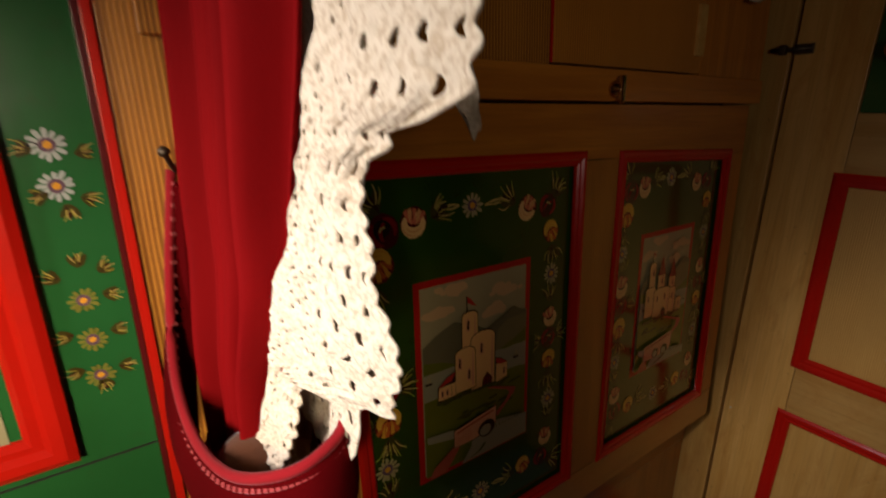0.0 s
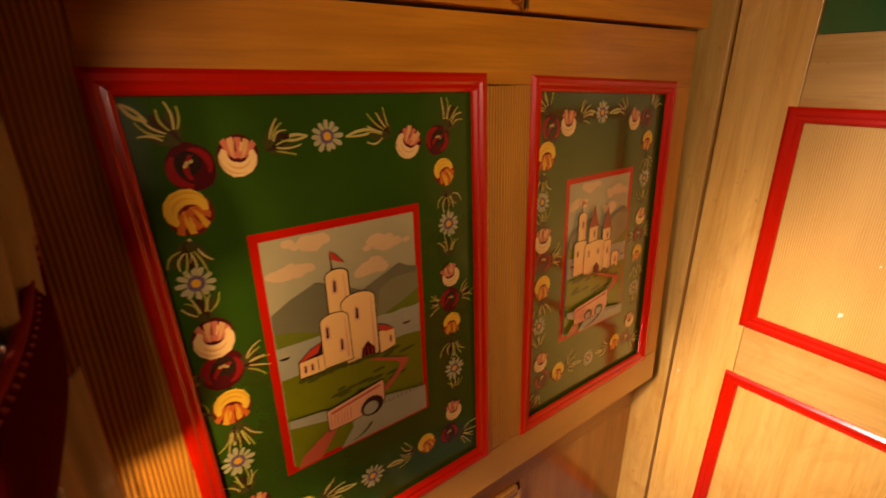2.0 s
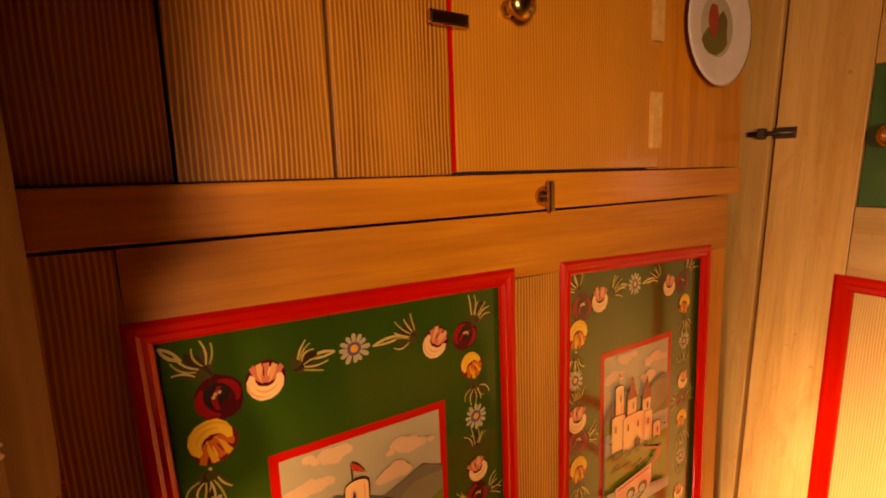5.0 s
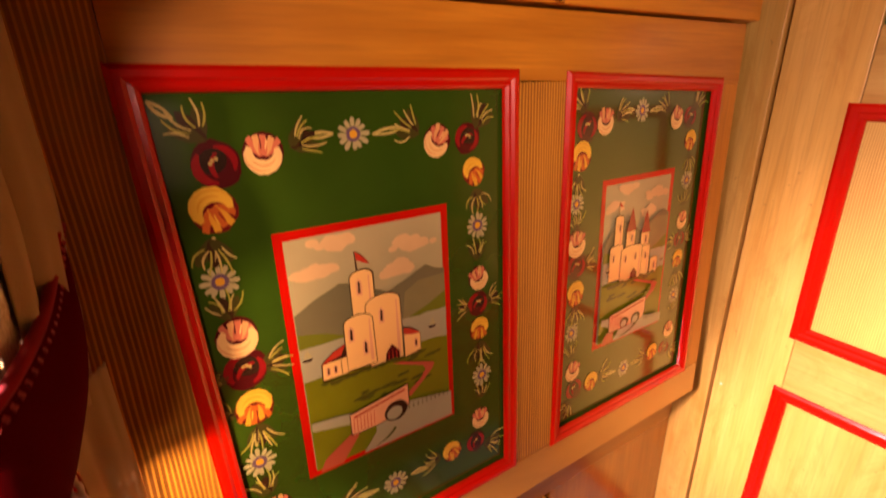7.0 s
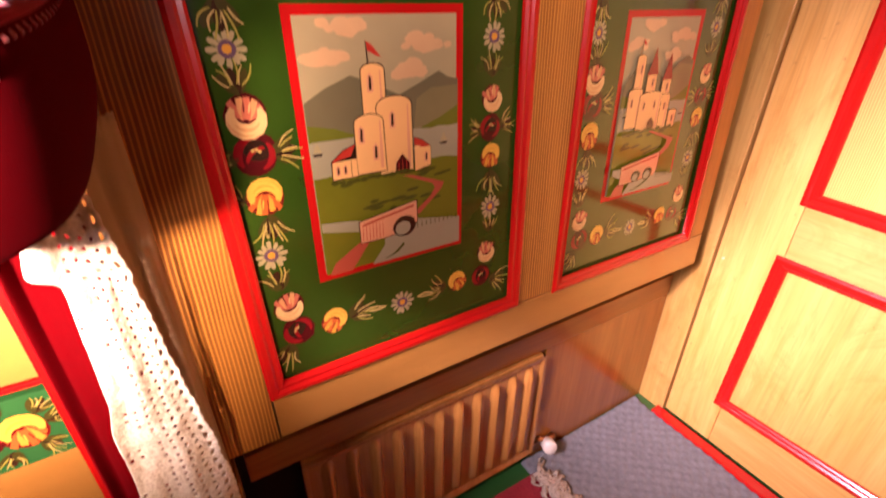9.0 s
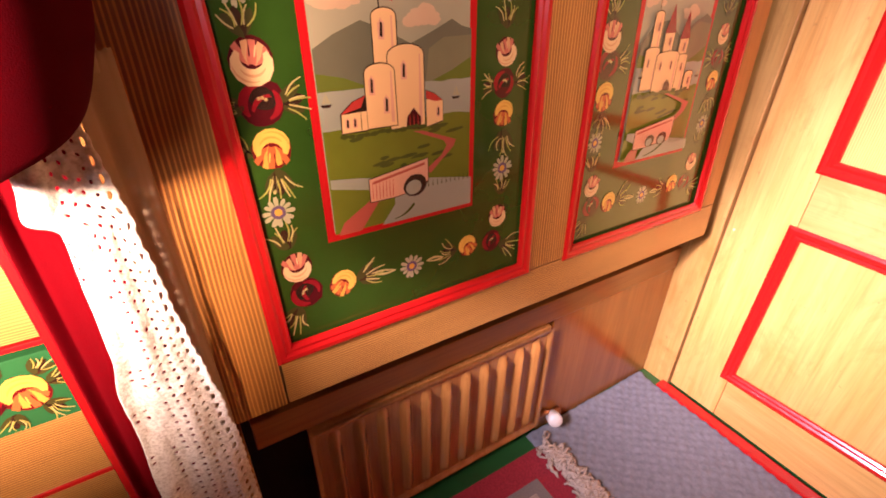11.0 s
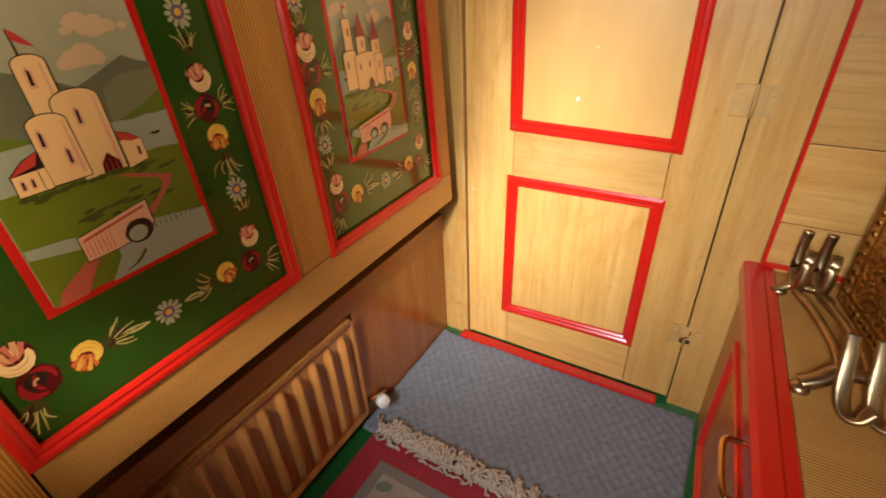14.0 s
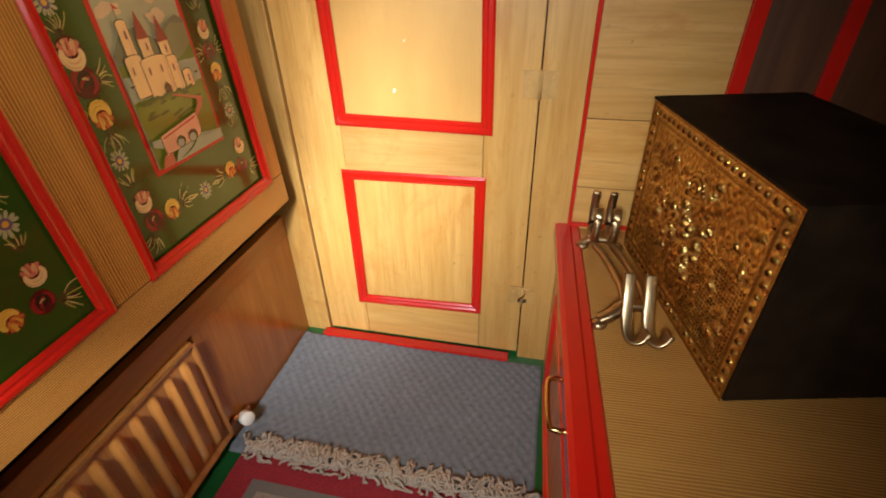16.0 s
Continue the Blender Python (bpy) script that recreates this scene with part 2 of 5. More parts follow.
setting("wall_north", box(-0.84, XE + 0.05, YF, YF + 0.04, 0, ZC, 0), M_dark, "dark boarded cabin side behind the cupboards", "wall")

# south side with its window opening
bm = bmesh.new()
WX0, WX1, WZ0, WZ1 = 0.18, 0.30, 0.86, 1.12
AX0, AX1, AZ0, AZ1 = -0.41, -0.23, 1.10, 1.32
for x0, x1, z0, z1 in ((-0.84, AX0, 0, ZC), (AX0, AX1, 0, AZ0), (AX0, AX1, AZ1, ZC), (AX1, WX0, 0, ZC), (WX1, XE + 0.05, 0, ZC), (WX0, WX1, 0, WZ0), (WX0, WX1, WZ1, ZC)):
    box(x0, x1, YB - 0.04, YB, z0, z1, 0, bm)
setting("wall_south", bm, M_old, "unseen boarded cabin side with two small windows, kept dark to limit bounce light", "wall")
# stern bulkhead with the open hatch
bm = bmesh.new()
HY0, HY1, HZ0, HZ1 = -0.32, 0.08, 1.05, 1.50
for y0, y1, z0, z1 in ((YB, HY0, 0, ZC), (HY1, YF, 0, ZC), (HY0, HY1, 0, HZ0), (HY0, HY1, HZ1, ZC)):
    box(-0.84, -0.80, y0, y1, z0, z1, 0, bm)
setting("wall_west", bm, M_old, "unseen stern bulkhead with an open hatch, kept dark to limit bounce light", "wall")

# ---- cupboard front along the north side (leans out slightly) ----
LEAN = pose(0, 0.428, 0.523, -2.29, 0, 0)


def zl(z):
    return z - 0.523


def onA(x, z, h=0.0):
    return Vector((x, -h, zl(z)))


front = thing("cupboard_front", "varnished pine cupboard front with two green painted panels in red mouldings", "cupboard", m=LEAN)
bm = box(0.105, 0.176, 0, 0.022, zl(0.462), zl(1.150), 0)
for v in bm.verts:
    if v.co.x > 0.15 and v.co.z > 0:
        v.co.x = 0.1605
part("stile", bm, M_combz, front)
bm = box(0.162, 1.03, 0.0, 0.0075, zl(1.066), zl(1.150), 0)
for v in bm.verts:
    if v.co.z < zl(1.1):
        v.co.z = zl(1.084) if v.co.x < 0.5 else zl(1.061)
part("top_rail", bm, M_woodx, front)
part("bottom_rail", box(0.1775, 1.03, 0, 0.022, zl(0.462), zl(0.530)), M_combx, front)
part("middle_stile", box(0.5455, 0.628, 0.0, 0.022, zl(0.5315), zl(1.0720)), M_combz, front)
part("end_stile", box(0.976, 1.03, 0.0, 0.022, zl(0.5315), zl(1.0610)), M_wood, front)
panels = {}
for key, x0, x1, cor in (("a", 0.1775, 0.545, [(0.1745, 0.525), (0.552, 0.5275), (0.5490, 1.0862), (0.1575, 1.0925)]),
                         ("b", 0.6285, 0.9755, [(0.6215, 0.5265), (0.985, 0.526), (0.9805, 1.0705), (0.6265, 1.0835)])):
    p = part("panel", box(x0, x1, 0.008, 0.016, zl(0.5317), zl(1.078), 0), M_green, front, "deep green gloss panel with roses and a castle")
    panels[key] = p
    moulding(front, cor, 0.021, lambda a, b, h: onA(a, b, h - 0.004))

ledge = thing("ledge_board", "projecting varnished pine ledge above the painted panels", "ledge", m=LEAN)
part("board", box(0.113, 1.045, -0.012, 0.03, zl(1.154), zl(1.197), 0.002), M_woodx, ledge)

upper = thing("upper_cupboard", "upper cupboard of combed pine planks with a red-edged door", "cupboard", m=LEAN)
for x0, x1, mt in ((0.02, 0.2055, M_combz), (0.2085, 0.3355, M_combz), (0.3385, 0.466, M_combz), (0.830, 1.06, M_wood)):
    part("plank", box(x0, x1, 0.0, 0.02, zl(1.1985), zl(ZC - 0.01)), mt, upper)
door_u = part("door", box(0.4715, 0.8265, -0.002, 0.018, zl(1.201), zl(ZC - 0.02)), M_combsoft, upper, "faintly combed varnished cupboard door")
part("door_edge", box(0.467, 0.4712, 0.0, 0.018, zl(1.201), zl(ZC - 0.02), 0), M_red, upper, "red painted door edge")
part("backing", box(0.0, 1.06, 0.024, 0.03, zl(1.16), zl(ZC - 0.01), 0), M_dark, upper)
for z0 in (1.228, 1.375):
    part("hinge", box(0.803, 0.826, -0.007, -0.001, zl(z0), zl(z0 + 0.078), 0.001), M_woody, door_u)

# ---- below the panels ----
plinth = thing("lower_boarding", "brown grained boarding below the painted panels", "panelling")
part("rail", box(0.130, XE - 0.002, 0.488, 0.51, 0.330, 0.384, 0.002), M_brownx, plinth)
# the shadow line under the overhang is this strip's black colour
part("recess", box(0.130, XE - 0.002, 0.530, 0.536, 0.330, 0.4625, 0), M_dark, plinth, "recess coloured black for the shadow above the rail")
part("board", box(0.700, XE - 0.002, 0.490, 0.512, 0.0, 0.329, 0.002), M_brown, plinth, "glossy brown board beside the heater")
part("post", box(0.085, 0.118, 0.44, 0.50, 0.0, 0.40, 0.002), M_combz, plinth)

# ---- east end: door, frame, boards ----
frame_e = thing("door_frame", "pale varnished pine door frame in the end bulkhead", "door frame", "structure")
part("jamb", box(XE, XE + 0.05, 0.4205, 0.53, 0.0, ZC, 0.003), M_door, frame_e)
part("jamb", box(XE, XE + 0.05, -0.212, -0.1285, 0.0, ZC), M_door, frame_e)
part("head", box(XE, XE + 0.05, -0.1275, 0.4195, 1.50, ZC), M_woody, frame_e)
# black sheet added behind the door so its gaps look shaded; open at one seam
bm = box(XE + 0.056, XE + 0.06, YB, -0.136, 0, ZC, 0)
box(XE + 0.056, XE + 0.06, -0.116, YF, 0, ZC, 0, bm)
setting("backdrop", bm, M_dark, "added black sheet behind the end bulkhead, slit for a chink of daylight", "backdrop")
door = thing("door_1", "closed pale pine cabin door with red moulded panels", "door", "structure")
DX = XE + 0.004
for y0, y1, z0, z1, mt, nm in ((0.2985, 0.4150, 0.016, 1.497, M_door, "stile"), (-0.1255, -0.021, 0.016, 1.497, M_door, "stile"),
                               (-0.020, 0.2975, 0.016, 0.142, M_woody, "rail"), (-0.020, 0.2975, 0.515, 0.632, M_woody, "rail"),
                               (-0.020, 0.2975, 1.021, 1.137, M_woody, "rail"), (-0.020, 0.2975, 1.342, 1.497, M_woody, "rail")):
    part(nm, box(DX, DX + 0.03, y0, y1, z0, z1), mt, door)
for z0, z1, mt in ((0.143, 0.514, M_door), (0.633, 1.020, M_combdoor), (1.138, 1.341, M_green2)):
    part("panel", box(DX + 0.006, DX + 0.016, -0.0195, 0.297, z0, z1, 0), mt, door)
for cor in ([(-0.024, 0.136), (0.316, 0.125), (0.310, 0.5225), (-0.0285, 0.526)], [(-0.0395, 0.621), (0.307, 0.627), (0.311, 1.031), (-0.036, 1.031)]):
    moulding(door, cor, 0.026, lambda a, b, h: Vector((DX + 0.003 - h, a, b)))
setting("threshold", box(1.056, XE - 0.001, -0.105, 0.432, 0, 0.014, 0.003), M_red, "red gloss painted threshold strip under the door", "threshold")

M_chip = plain("bare_chipped_patch", (0.75, 0.68, 0.52), 0.7, 0, 0.2, 200)
for y, z, r in ((0.168, 0.704, 0.006), (0.14, 0.80, 0.003), (0.40, 0.47, 0.004), (0.07, 0.90, 0.0035)):
    sp = bmesh.new()
    sp.faces.new([sp.verts.new((DX + 0.0055 if y < 0.3 else DX - 0.0006, y + r * (0.5 + 0.3 * math.sin(k * 2.1)) * math.cos(k * 0.785), z + r * 1.4 * (0.7 + 0.3 * math.cos(k * 1.7)) * math.sin(k * 0.785))) for k in range(8)])
    part("chip", sp, M_chip, door, "pale chipped spot")
wall_e = thing("wall_east", "pale varnished boards of the end bulkhead beside the door", "wall", "structure")
for z0, z1 in ((0.0, 0.30), (0.302, 0.52), (0.522, 0.665), (0.667, 0.90), (0.902, 1.2), (1.202, ZC)):
    part("board", box(XE + 0.002, XE + 0.04, -0.449, -0.2205, z0, z1, 0.001), M_woody, wall_e)
part("dark_board", box(XE + 0.002, XE + 0.04, YB, -0.475, 0, ZC, 0.001), M_old, wall_e)
part("red_strip", box(XE - 0.006, XE + 0.03, -0.2195, -0.2125, 0.43, ZC, 0.001), M_red, wall_e)
part("red_strip", box(XE - 0.006, XE + 0.03, -0.4745, -0.4495, 0.43, ZC, 0.001), M_red, wall_e)
part("red_strip", box(XE - 0.006, XE + 0.002, -0.612, -0.586, 0.43, ZC, 0.001), M_red, wall_e)
part("red_bead", box(XE - 0.006, XE + 0.002, -0.449, -0.2195, 0.43, 0.438, 0.001), M_red, wall_e)

# ---- side bench with its shelf ----
ZS = 0.425
SKEW = Matrix.Translation((1.083, -0.2, 0)) @ Matrix.Rotation(radians(2.66), 4, "Z") @ Matrix.Translation((-1.083, 0.2, 0))
bench = thing("side_locker", "low side locker with a combed top and red edge", "locker", m=SKEW)
part("top", box(-0.79, XE - 0.007, YB + 0.09, -0.2385, ZS - 0.025, ZS, 0.001), M_combtop, bench)
part("red_edge", strip([(-0.79, -0.212, ZS - 0.012), (XE - 0.001, -0.212, ZS - 0.012)],
                       [(-0.026, -0.014), (-0.026, 0.017), (-0.018, 0.020), (0.004, 0.020), (0.008, 0.016), (0.022, 0.016), (0.027, 0.010), (0.027, -0.014)]), M_red, bench)
part("front", box(-0.79, XE - 0.002, -0.222, -0.200, 0.0, ZS - 0.027, 0.001), M_wood, bench)
moulding(bench, corners(0.50, 0.95, 0.05, 0.34), 0.022, lambda a, b, h: Vector((a, -0.2 + h, b)))

# ---- boards and drawers aft of the curtain ----
AFT, HANG = pose(-0.008, 0, 0), pose(-0.004, 0, 0)
aft = thing("aft_cupboard", "green cupboard side with painted flowers above combed drawers", "cupboard", m=AFT)
part("side_board", box(-0.78, -0.012, 0.500, 0.52, 0.72, ZC - 0.01, 0.001), M_green2, aft)
part("drawer_front", box(-0.79, -0.012, 0.500, 0.52, 0.605, 0.70, 0.001), M_combx, aft)
part("drawer_band", box(-0.79, -0.012, 0.496, 0.52, 0.500, 0.590, 0.001), M_green2, aft)
part("drawer_front", box(-0.79, -0.012, 0.500, 0.52, 0.0, 0.497, 0.001), M_combx, aft)
for z in (0.597, 0.71, 0.394):
    part("red_bead", box(-0.79, -0.012, 0.497, 0.505, z, z + 0.006, 0.001), M_red, aft)
pillar = thing("partition_post", "combed pine partition post with a red edge", "post", "structure", m=AFT)
part("post", box(0.002, 0.1125, 0.462, 0.535, 0.0, ZC - 0.005, 0.002), M_combz, pillar)
part("red_edge", box(-0.006, 0.0015, 0.458, 0.53, 0.0, ZC - 0.005, 0.001), M_red, pillar)

# ---- paint colours for the decoration ----
def paint(name, colour, vary=0.3):
    return painted(name, colour, 0.2, vary, 0.5, dirt_amount=0.1, relief=0.08)


P_cream = paint("paint_cream_pink", (0.76, 0.36, 0.12))
P_pink = paint("paint_salmon", (0.66, 0.17, 0.08))
P_maroon = paint("paint_maroon", (0.085, 0.006, 0.006))
P_crimson = paint("paint_crimson", (0.30, 0.012, 0.010))
P_yellow = paint("paint_rose_yellow", (0.78, 0.36, 0.03))
P_orange = paint("paint_rose_orange", (0.62, 0.13, 0.02))
P_petal = paint("paint_petal_cream", (0.82, 0.50, 0.18), 0.15)
P_gold = paint("paint_petal_gold", (0.84, 0.46, 0.045), 0.2)
P_leaf = paint("paint_olive_leaf", (0.062, 0.052, 0.010))
P_oxide = paint("paint_oxide_red", (0.17, 0.012, 0.008))
P_umber = paint("paint_umber_leaf", (0.050, 0.022, 0.008))
P_lime = paint("paint_lime_stroke", (0.42, 0.36, 0.05))
P_straw = paint("paint_straw_stroke", (0.60, 0.44, 0.12))
P_white = paint("paint_daisy_white", (0.47, 0.38, 0.17))
P_mauve = paint("paint_daisy_mauve", (0.16, 0.09, 0.12))
P_sky = paint("paint_sky_grey", (0.44, 0.36, 0.175), 0.22)
P_cloud = paint("paint_cloud_peach", (0.72, 0.44, 0.20), 0.25)
P_hill = paint("paint_far_mountain", (0.18, 0.155, 0.072), 0.3)
P_hill2 = paint("paint_near_mountain", (0.24, 0.20, 0.08), 0.3)
P_moss = paint("paint_hill_moss", (0.15, 0.17, 0.015), 0.3)
P_grass = paint("paint_grass", (0.18, 0.19, 0.008), 0.35)
P_grassd = paint("paint_grass_shade", (0.08, 0.085, 0.01), 0.3)
P_water = paint("paint_water", (0.36, 0.325, 0.19), 0.2)
P_wall = paint("paint_castle_wall", (0.90, 0.50, 0.165), 0.12)
P_line = paint("paint_outline", (0.030, 0.012, 0.006), 0.1)
P_roof = paint("paint_castle_roof", (0.55, 0.045, 0.02), 0.2)
P_track = paint("paint_track", (0.52, 0.10, 0.045), 0.25)
P_bridge = paint("paint_bridge", (0.80, 0.36, 0.17), 0.15)


class Sheet:
    """Flat brushwork on a surface: shapes in up to a dozen paints, each stroke a hair above the last."""

    def __init__(self, place, h0=0.0003, step=0.00006):
        self.bm, self.mats, self.place, self.h, self.step = bmesh.new(), [], place, h0, step

    def poly(self, pts, mt):
        if mt not in self.mats:
            self.mats.append(mt)
        f = self.bm.faces.new([self.bm.verts.new(self.place(a, b, self.h)) for a, b in pts])
        f.material_index = self.mats.index(mt)
        self.h += self.step

    def blob(self, a, b, ra, rb, turn, mt, n=12, wob=0.06):
        c, s = math.cos(turn), math.sin(turn)
        pts = []
        for k in range(n):
            q = 2 * math.pi * k / n
            r = 1 + random.uniform(-wob, wob)
            x, y = ra * math.cos(q) * r, rb * math.sin(q) * r
            pts.append((a + x * c - y * s, b + x * s + y * c))
        self.poly(pts, mt)

    def stroke(self, a0, b0, a1, b1, w0, w1, mt, bend=0.0):
        dx, dy = a1 - a0, b1 - b0
        d = math.hypot(dx, dy) or 1e-6
        nx, ny = -dy / d, dx / d
        left, right = [], []
        for k in range(6):
            q = k / 5
            w = w0 + (w1 - w0) * q
            w *= 0.55 + 0.45 * math.sin(math.pi * min(1, 0.25 + q * 0.9))
            o = bend * math.sin(math.pi * q)
            x, y = a0 + dx * q + nx * o, b0 + dy * q + ny * o
            left.append((x + nx * w / 2, y + ny * w / 2))
            right.append((x - nx * w / 2, y - ny * w / 2))
        self.poly(left + right[::-1], mt)

    def done(self, name, parent, label=""):
        me = bpy.data.meshes.new(name)
        self.bm.to_mesh(me)
        self.bm.free()
        for mt in self.mats:
            me.materials.append(mt)
        ob = new(name, me)
        ob.parent = parent
        if label:
            ob["label"] = label
        return ob


ROSE = {"P": (P_cream, P_petal, P_pink, P_maroon, "cream and pink painted rose"), "R": (P_maroon, P_crimson, P_line, P_line, "dark crimson painted rose"),
        "Y": (P_yellow, P_gold, P_orange, P_oxide, "yellow and orange painted rose")}


def rose(place, parent, a, b, r, kind, turn=None):
    """A bargee's rose: a round bloom, a coloured bowl with a dark throat, small petals round its rim and two broad petals cupping it."""
    ground, petal, bowl, throat, label = ROSE[kind]
    t = (-0.5 if kind == "Y" else 0.5) * math.pi + random.uniform(-0.6, 0.6) if turn is None else turn
    s = Sheet(place)

    def crescent(q0, q1, rad, wide, mt):
        n, outer, inner = 10, [], []
        for k in range(n):
            u = k / (n - 1)
            q = t + q0 + (q1 - q0) * u
            w = r * wide * (0.15 + 0.85 * math.sin(math.pi * (0.06 + 0.88 * u))) * random.uniform(0.95, 1.05)
            outer.append((a + math.cos(q) * (rad * r + w * 0.5), b + math.sin(q) * (rad * r + w * 0.5)))
            inner.append((a + math.cos(q) * (rad * r - w * 0.5), b + math.sin(q) * (rad * r - w * 0.5)))
        s.poly(outer + inner[::-1], mt)

    def at(q, d):
        return a + math.cos(t + q) * d * r, b + math.sin(t + q) * d * r
    s.blob(a, b, r * 0.88, r * 0.82, t, ground if kind == "R" else throat, 16, 0.05)
    if kind == "R":
        s.blob(*at(0.2, 0.16), r * 0.42, r * 0.50, t, throat, 12, 0.06)
        crescent(0.5, 2.7, 0.66, 0.34, petal)
        crescent(-0.4, -2.4, 0.62, 0.26, petal)
        s.stroke(*at(2.6, 0.45), *at(-0.5, 0.42), r * 0.16, r * 0.26, petal, r * 0.16)
        for q in (-0.5, 0.2, 0.9):
            s.blob(*at(q, 0.20), r * 0.07, r * 0.07, 0, P_straw, 6, 0.1)
        return s.done("rose", parent, label)
    s.blob(*at(0, 0.06), r * 0.74, r * 0.78, t, throat, 16, 0.05)
    for k in (-2, 2, -1, 1, 0):
        q = k * 0.42 + random.uniform(-0.06, 0.06)
        s.stroke(*at(math.pi + k * 0.5, 0.16), *at(q, random.uniform(0.72, 0.90)), r * 0.30, r * 0.46, ground if k % 2 else bowl, r * 0.05 * k)
    for k in (-1, 1):
        s.stroke(*at(k * 0.5, 0.18), *at(k * 0.22, 0.58), r * 0.05, r * 0.08, throat if k > 0 else petal)
    crescent(math.pi - 0.7, math.pi + 0.7, 0.16, 0.12, throat)
    tip = random.uniform(1.05, 1.30)
    crescent(tip, 2 * math.pi - tip - random.uniform(-0.35, 0.35), 0.59, 0.62, petal)
    crescent(math.pi - 0.9, math.pi + 1.2, 0.52, 0.10, ground)
    crescent(math.pi - 1.3, math.pi + 0.4, 0.74, 0.08, ground)
    return s.done("rose", parent, label)


def daisy(place, parent, a, b, r, mt=None, squash=1.0):
    """Twelve rounded petals joined at a mauve ring, with a yellow eye."""
    s = Sheet(place)
    n, pts = 12, []
    for k in range(n):
        q, l = 2 * math.pi * k / n + random.uniform(-0.06, 0.06), random.uniform(0.9, 1.08)
        for dq, d in ((-0.24, 0.42), (-0.19, 0.80), (-0.09, 0.98), (0.09, 0.98), (0.19, 0.80), (0.24, 0.42)):
            pts.append((a + math.cos(q + dq) * r * d * l * squash, b + math.sin(q + dq) * r * d * l))
    s.poly(pts, mt or P_white)
    s.blob(a, b, r * 0.46 * squash, r * 0.46, 0, P_mauve, 12)
    s.blob(a, b, r * 0.25 * squash, r * 0.25, 0, P_yellow, 8)
    return s.done("daisy", parent, "white painted daisy with a yellow eye")


def sprig(place, parent, a, b, turn, size, n=6):
    """A tuft of leaves: brown-olive leaves with short tapering straw-coloured strokes over them."""
    s = Sheet(place)
    for k in range(3):
        q = turn + (k - 1) * 0.55
        s.blob(a + math.cos(q) * size * 0.38, b + math.sin(q) * size * 0.38, size * 0.40, size * 0.17, q, P_leaf if k != 1 else P_umber, 10, 0.14)
    for k in range(n):
        q = turn + (k - (n - 1) / 2) * 0.28 + random.uniform(-0.1, 0.1)
        l = size * random.uniform(0.75, 1.05)
        s.stroke(a + math.cos(q) * size * 0.30, b + math.sin(q) * size * 0.30, a + math.cos(q) * l, b + math.sin(q) * l, size * 0.04, size * 0.075, P_straw if k % 2 else P_lime, size * random.uniform(-0.12, 0.12))
    return s.done("leaf_sprig", parent, "olive and straw painted leaf strokes")


def tendril(place, parent, a0, b0, a1, b1, w=0.0045):
    s = Sheet(place)
    s.stroke(a0, b0, a1, b1, w * 0.5, w, P_straw, 0.003)
    s.stroke(a1, b1, a0, b0, w * 0.5, w * 0.7, P_straw, 0.002)
    return s.done("stem", parent, "straw-coloured painted stem")


def panelA(a, b, h):
    return Vector((a, 0.008 - h, zl(b)))


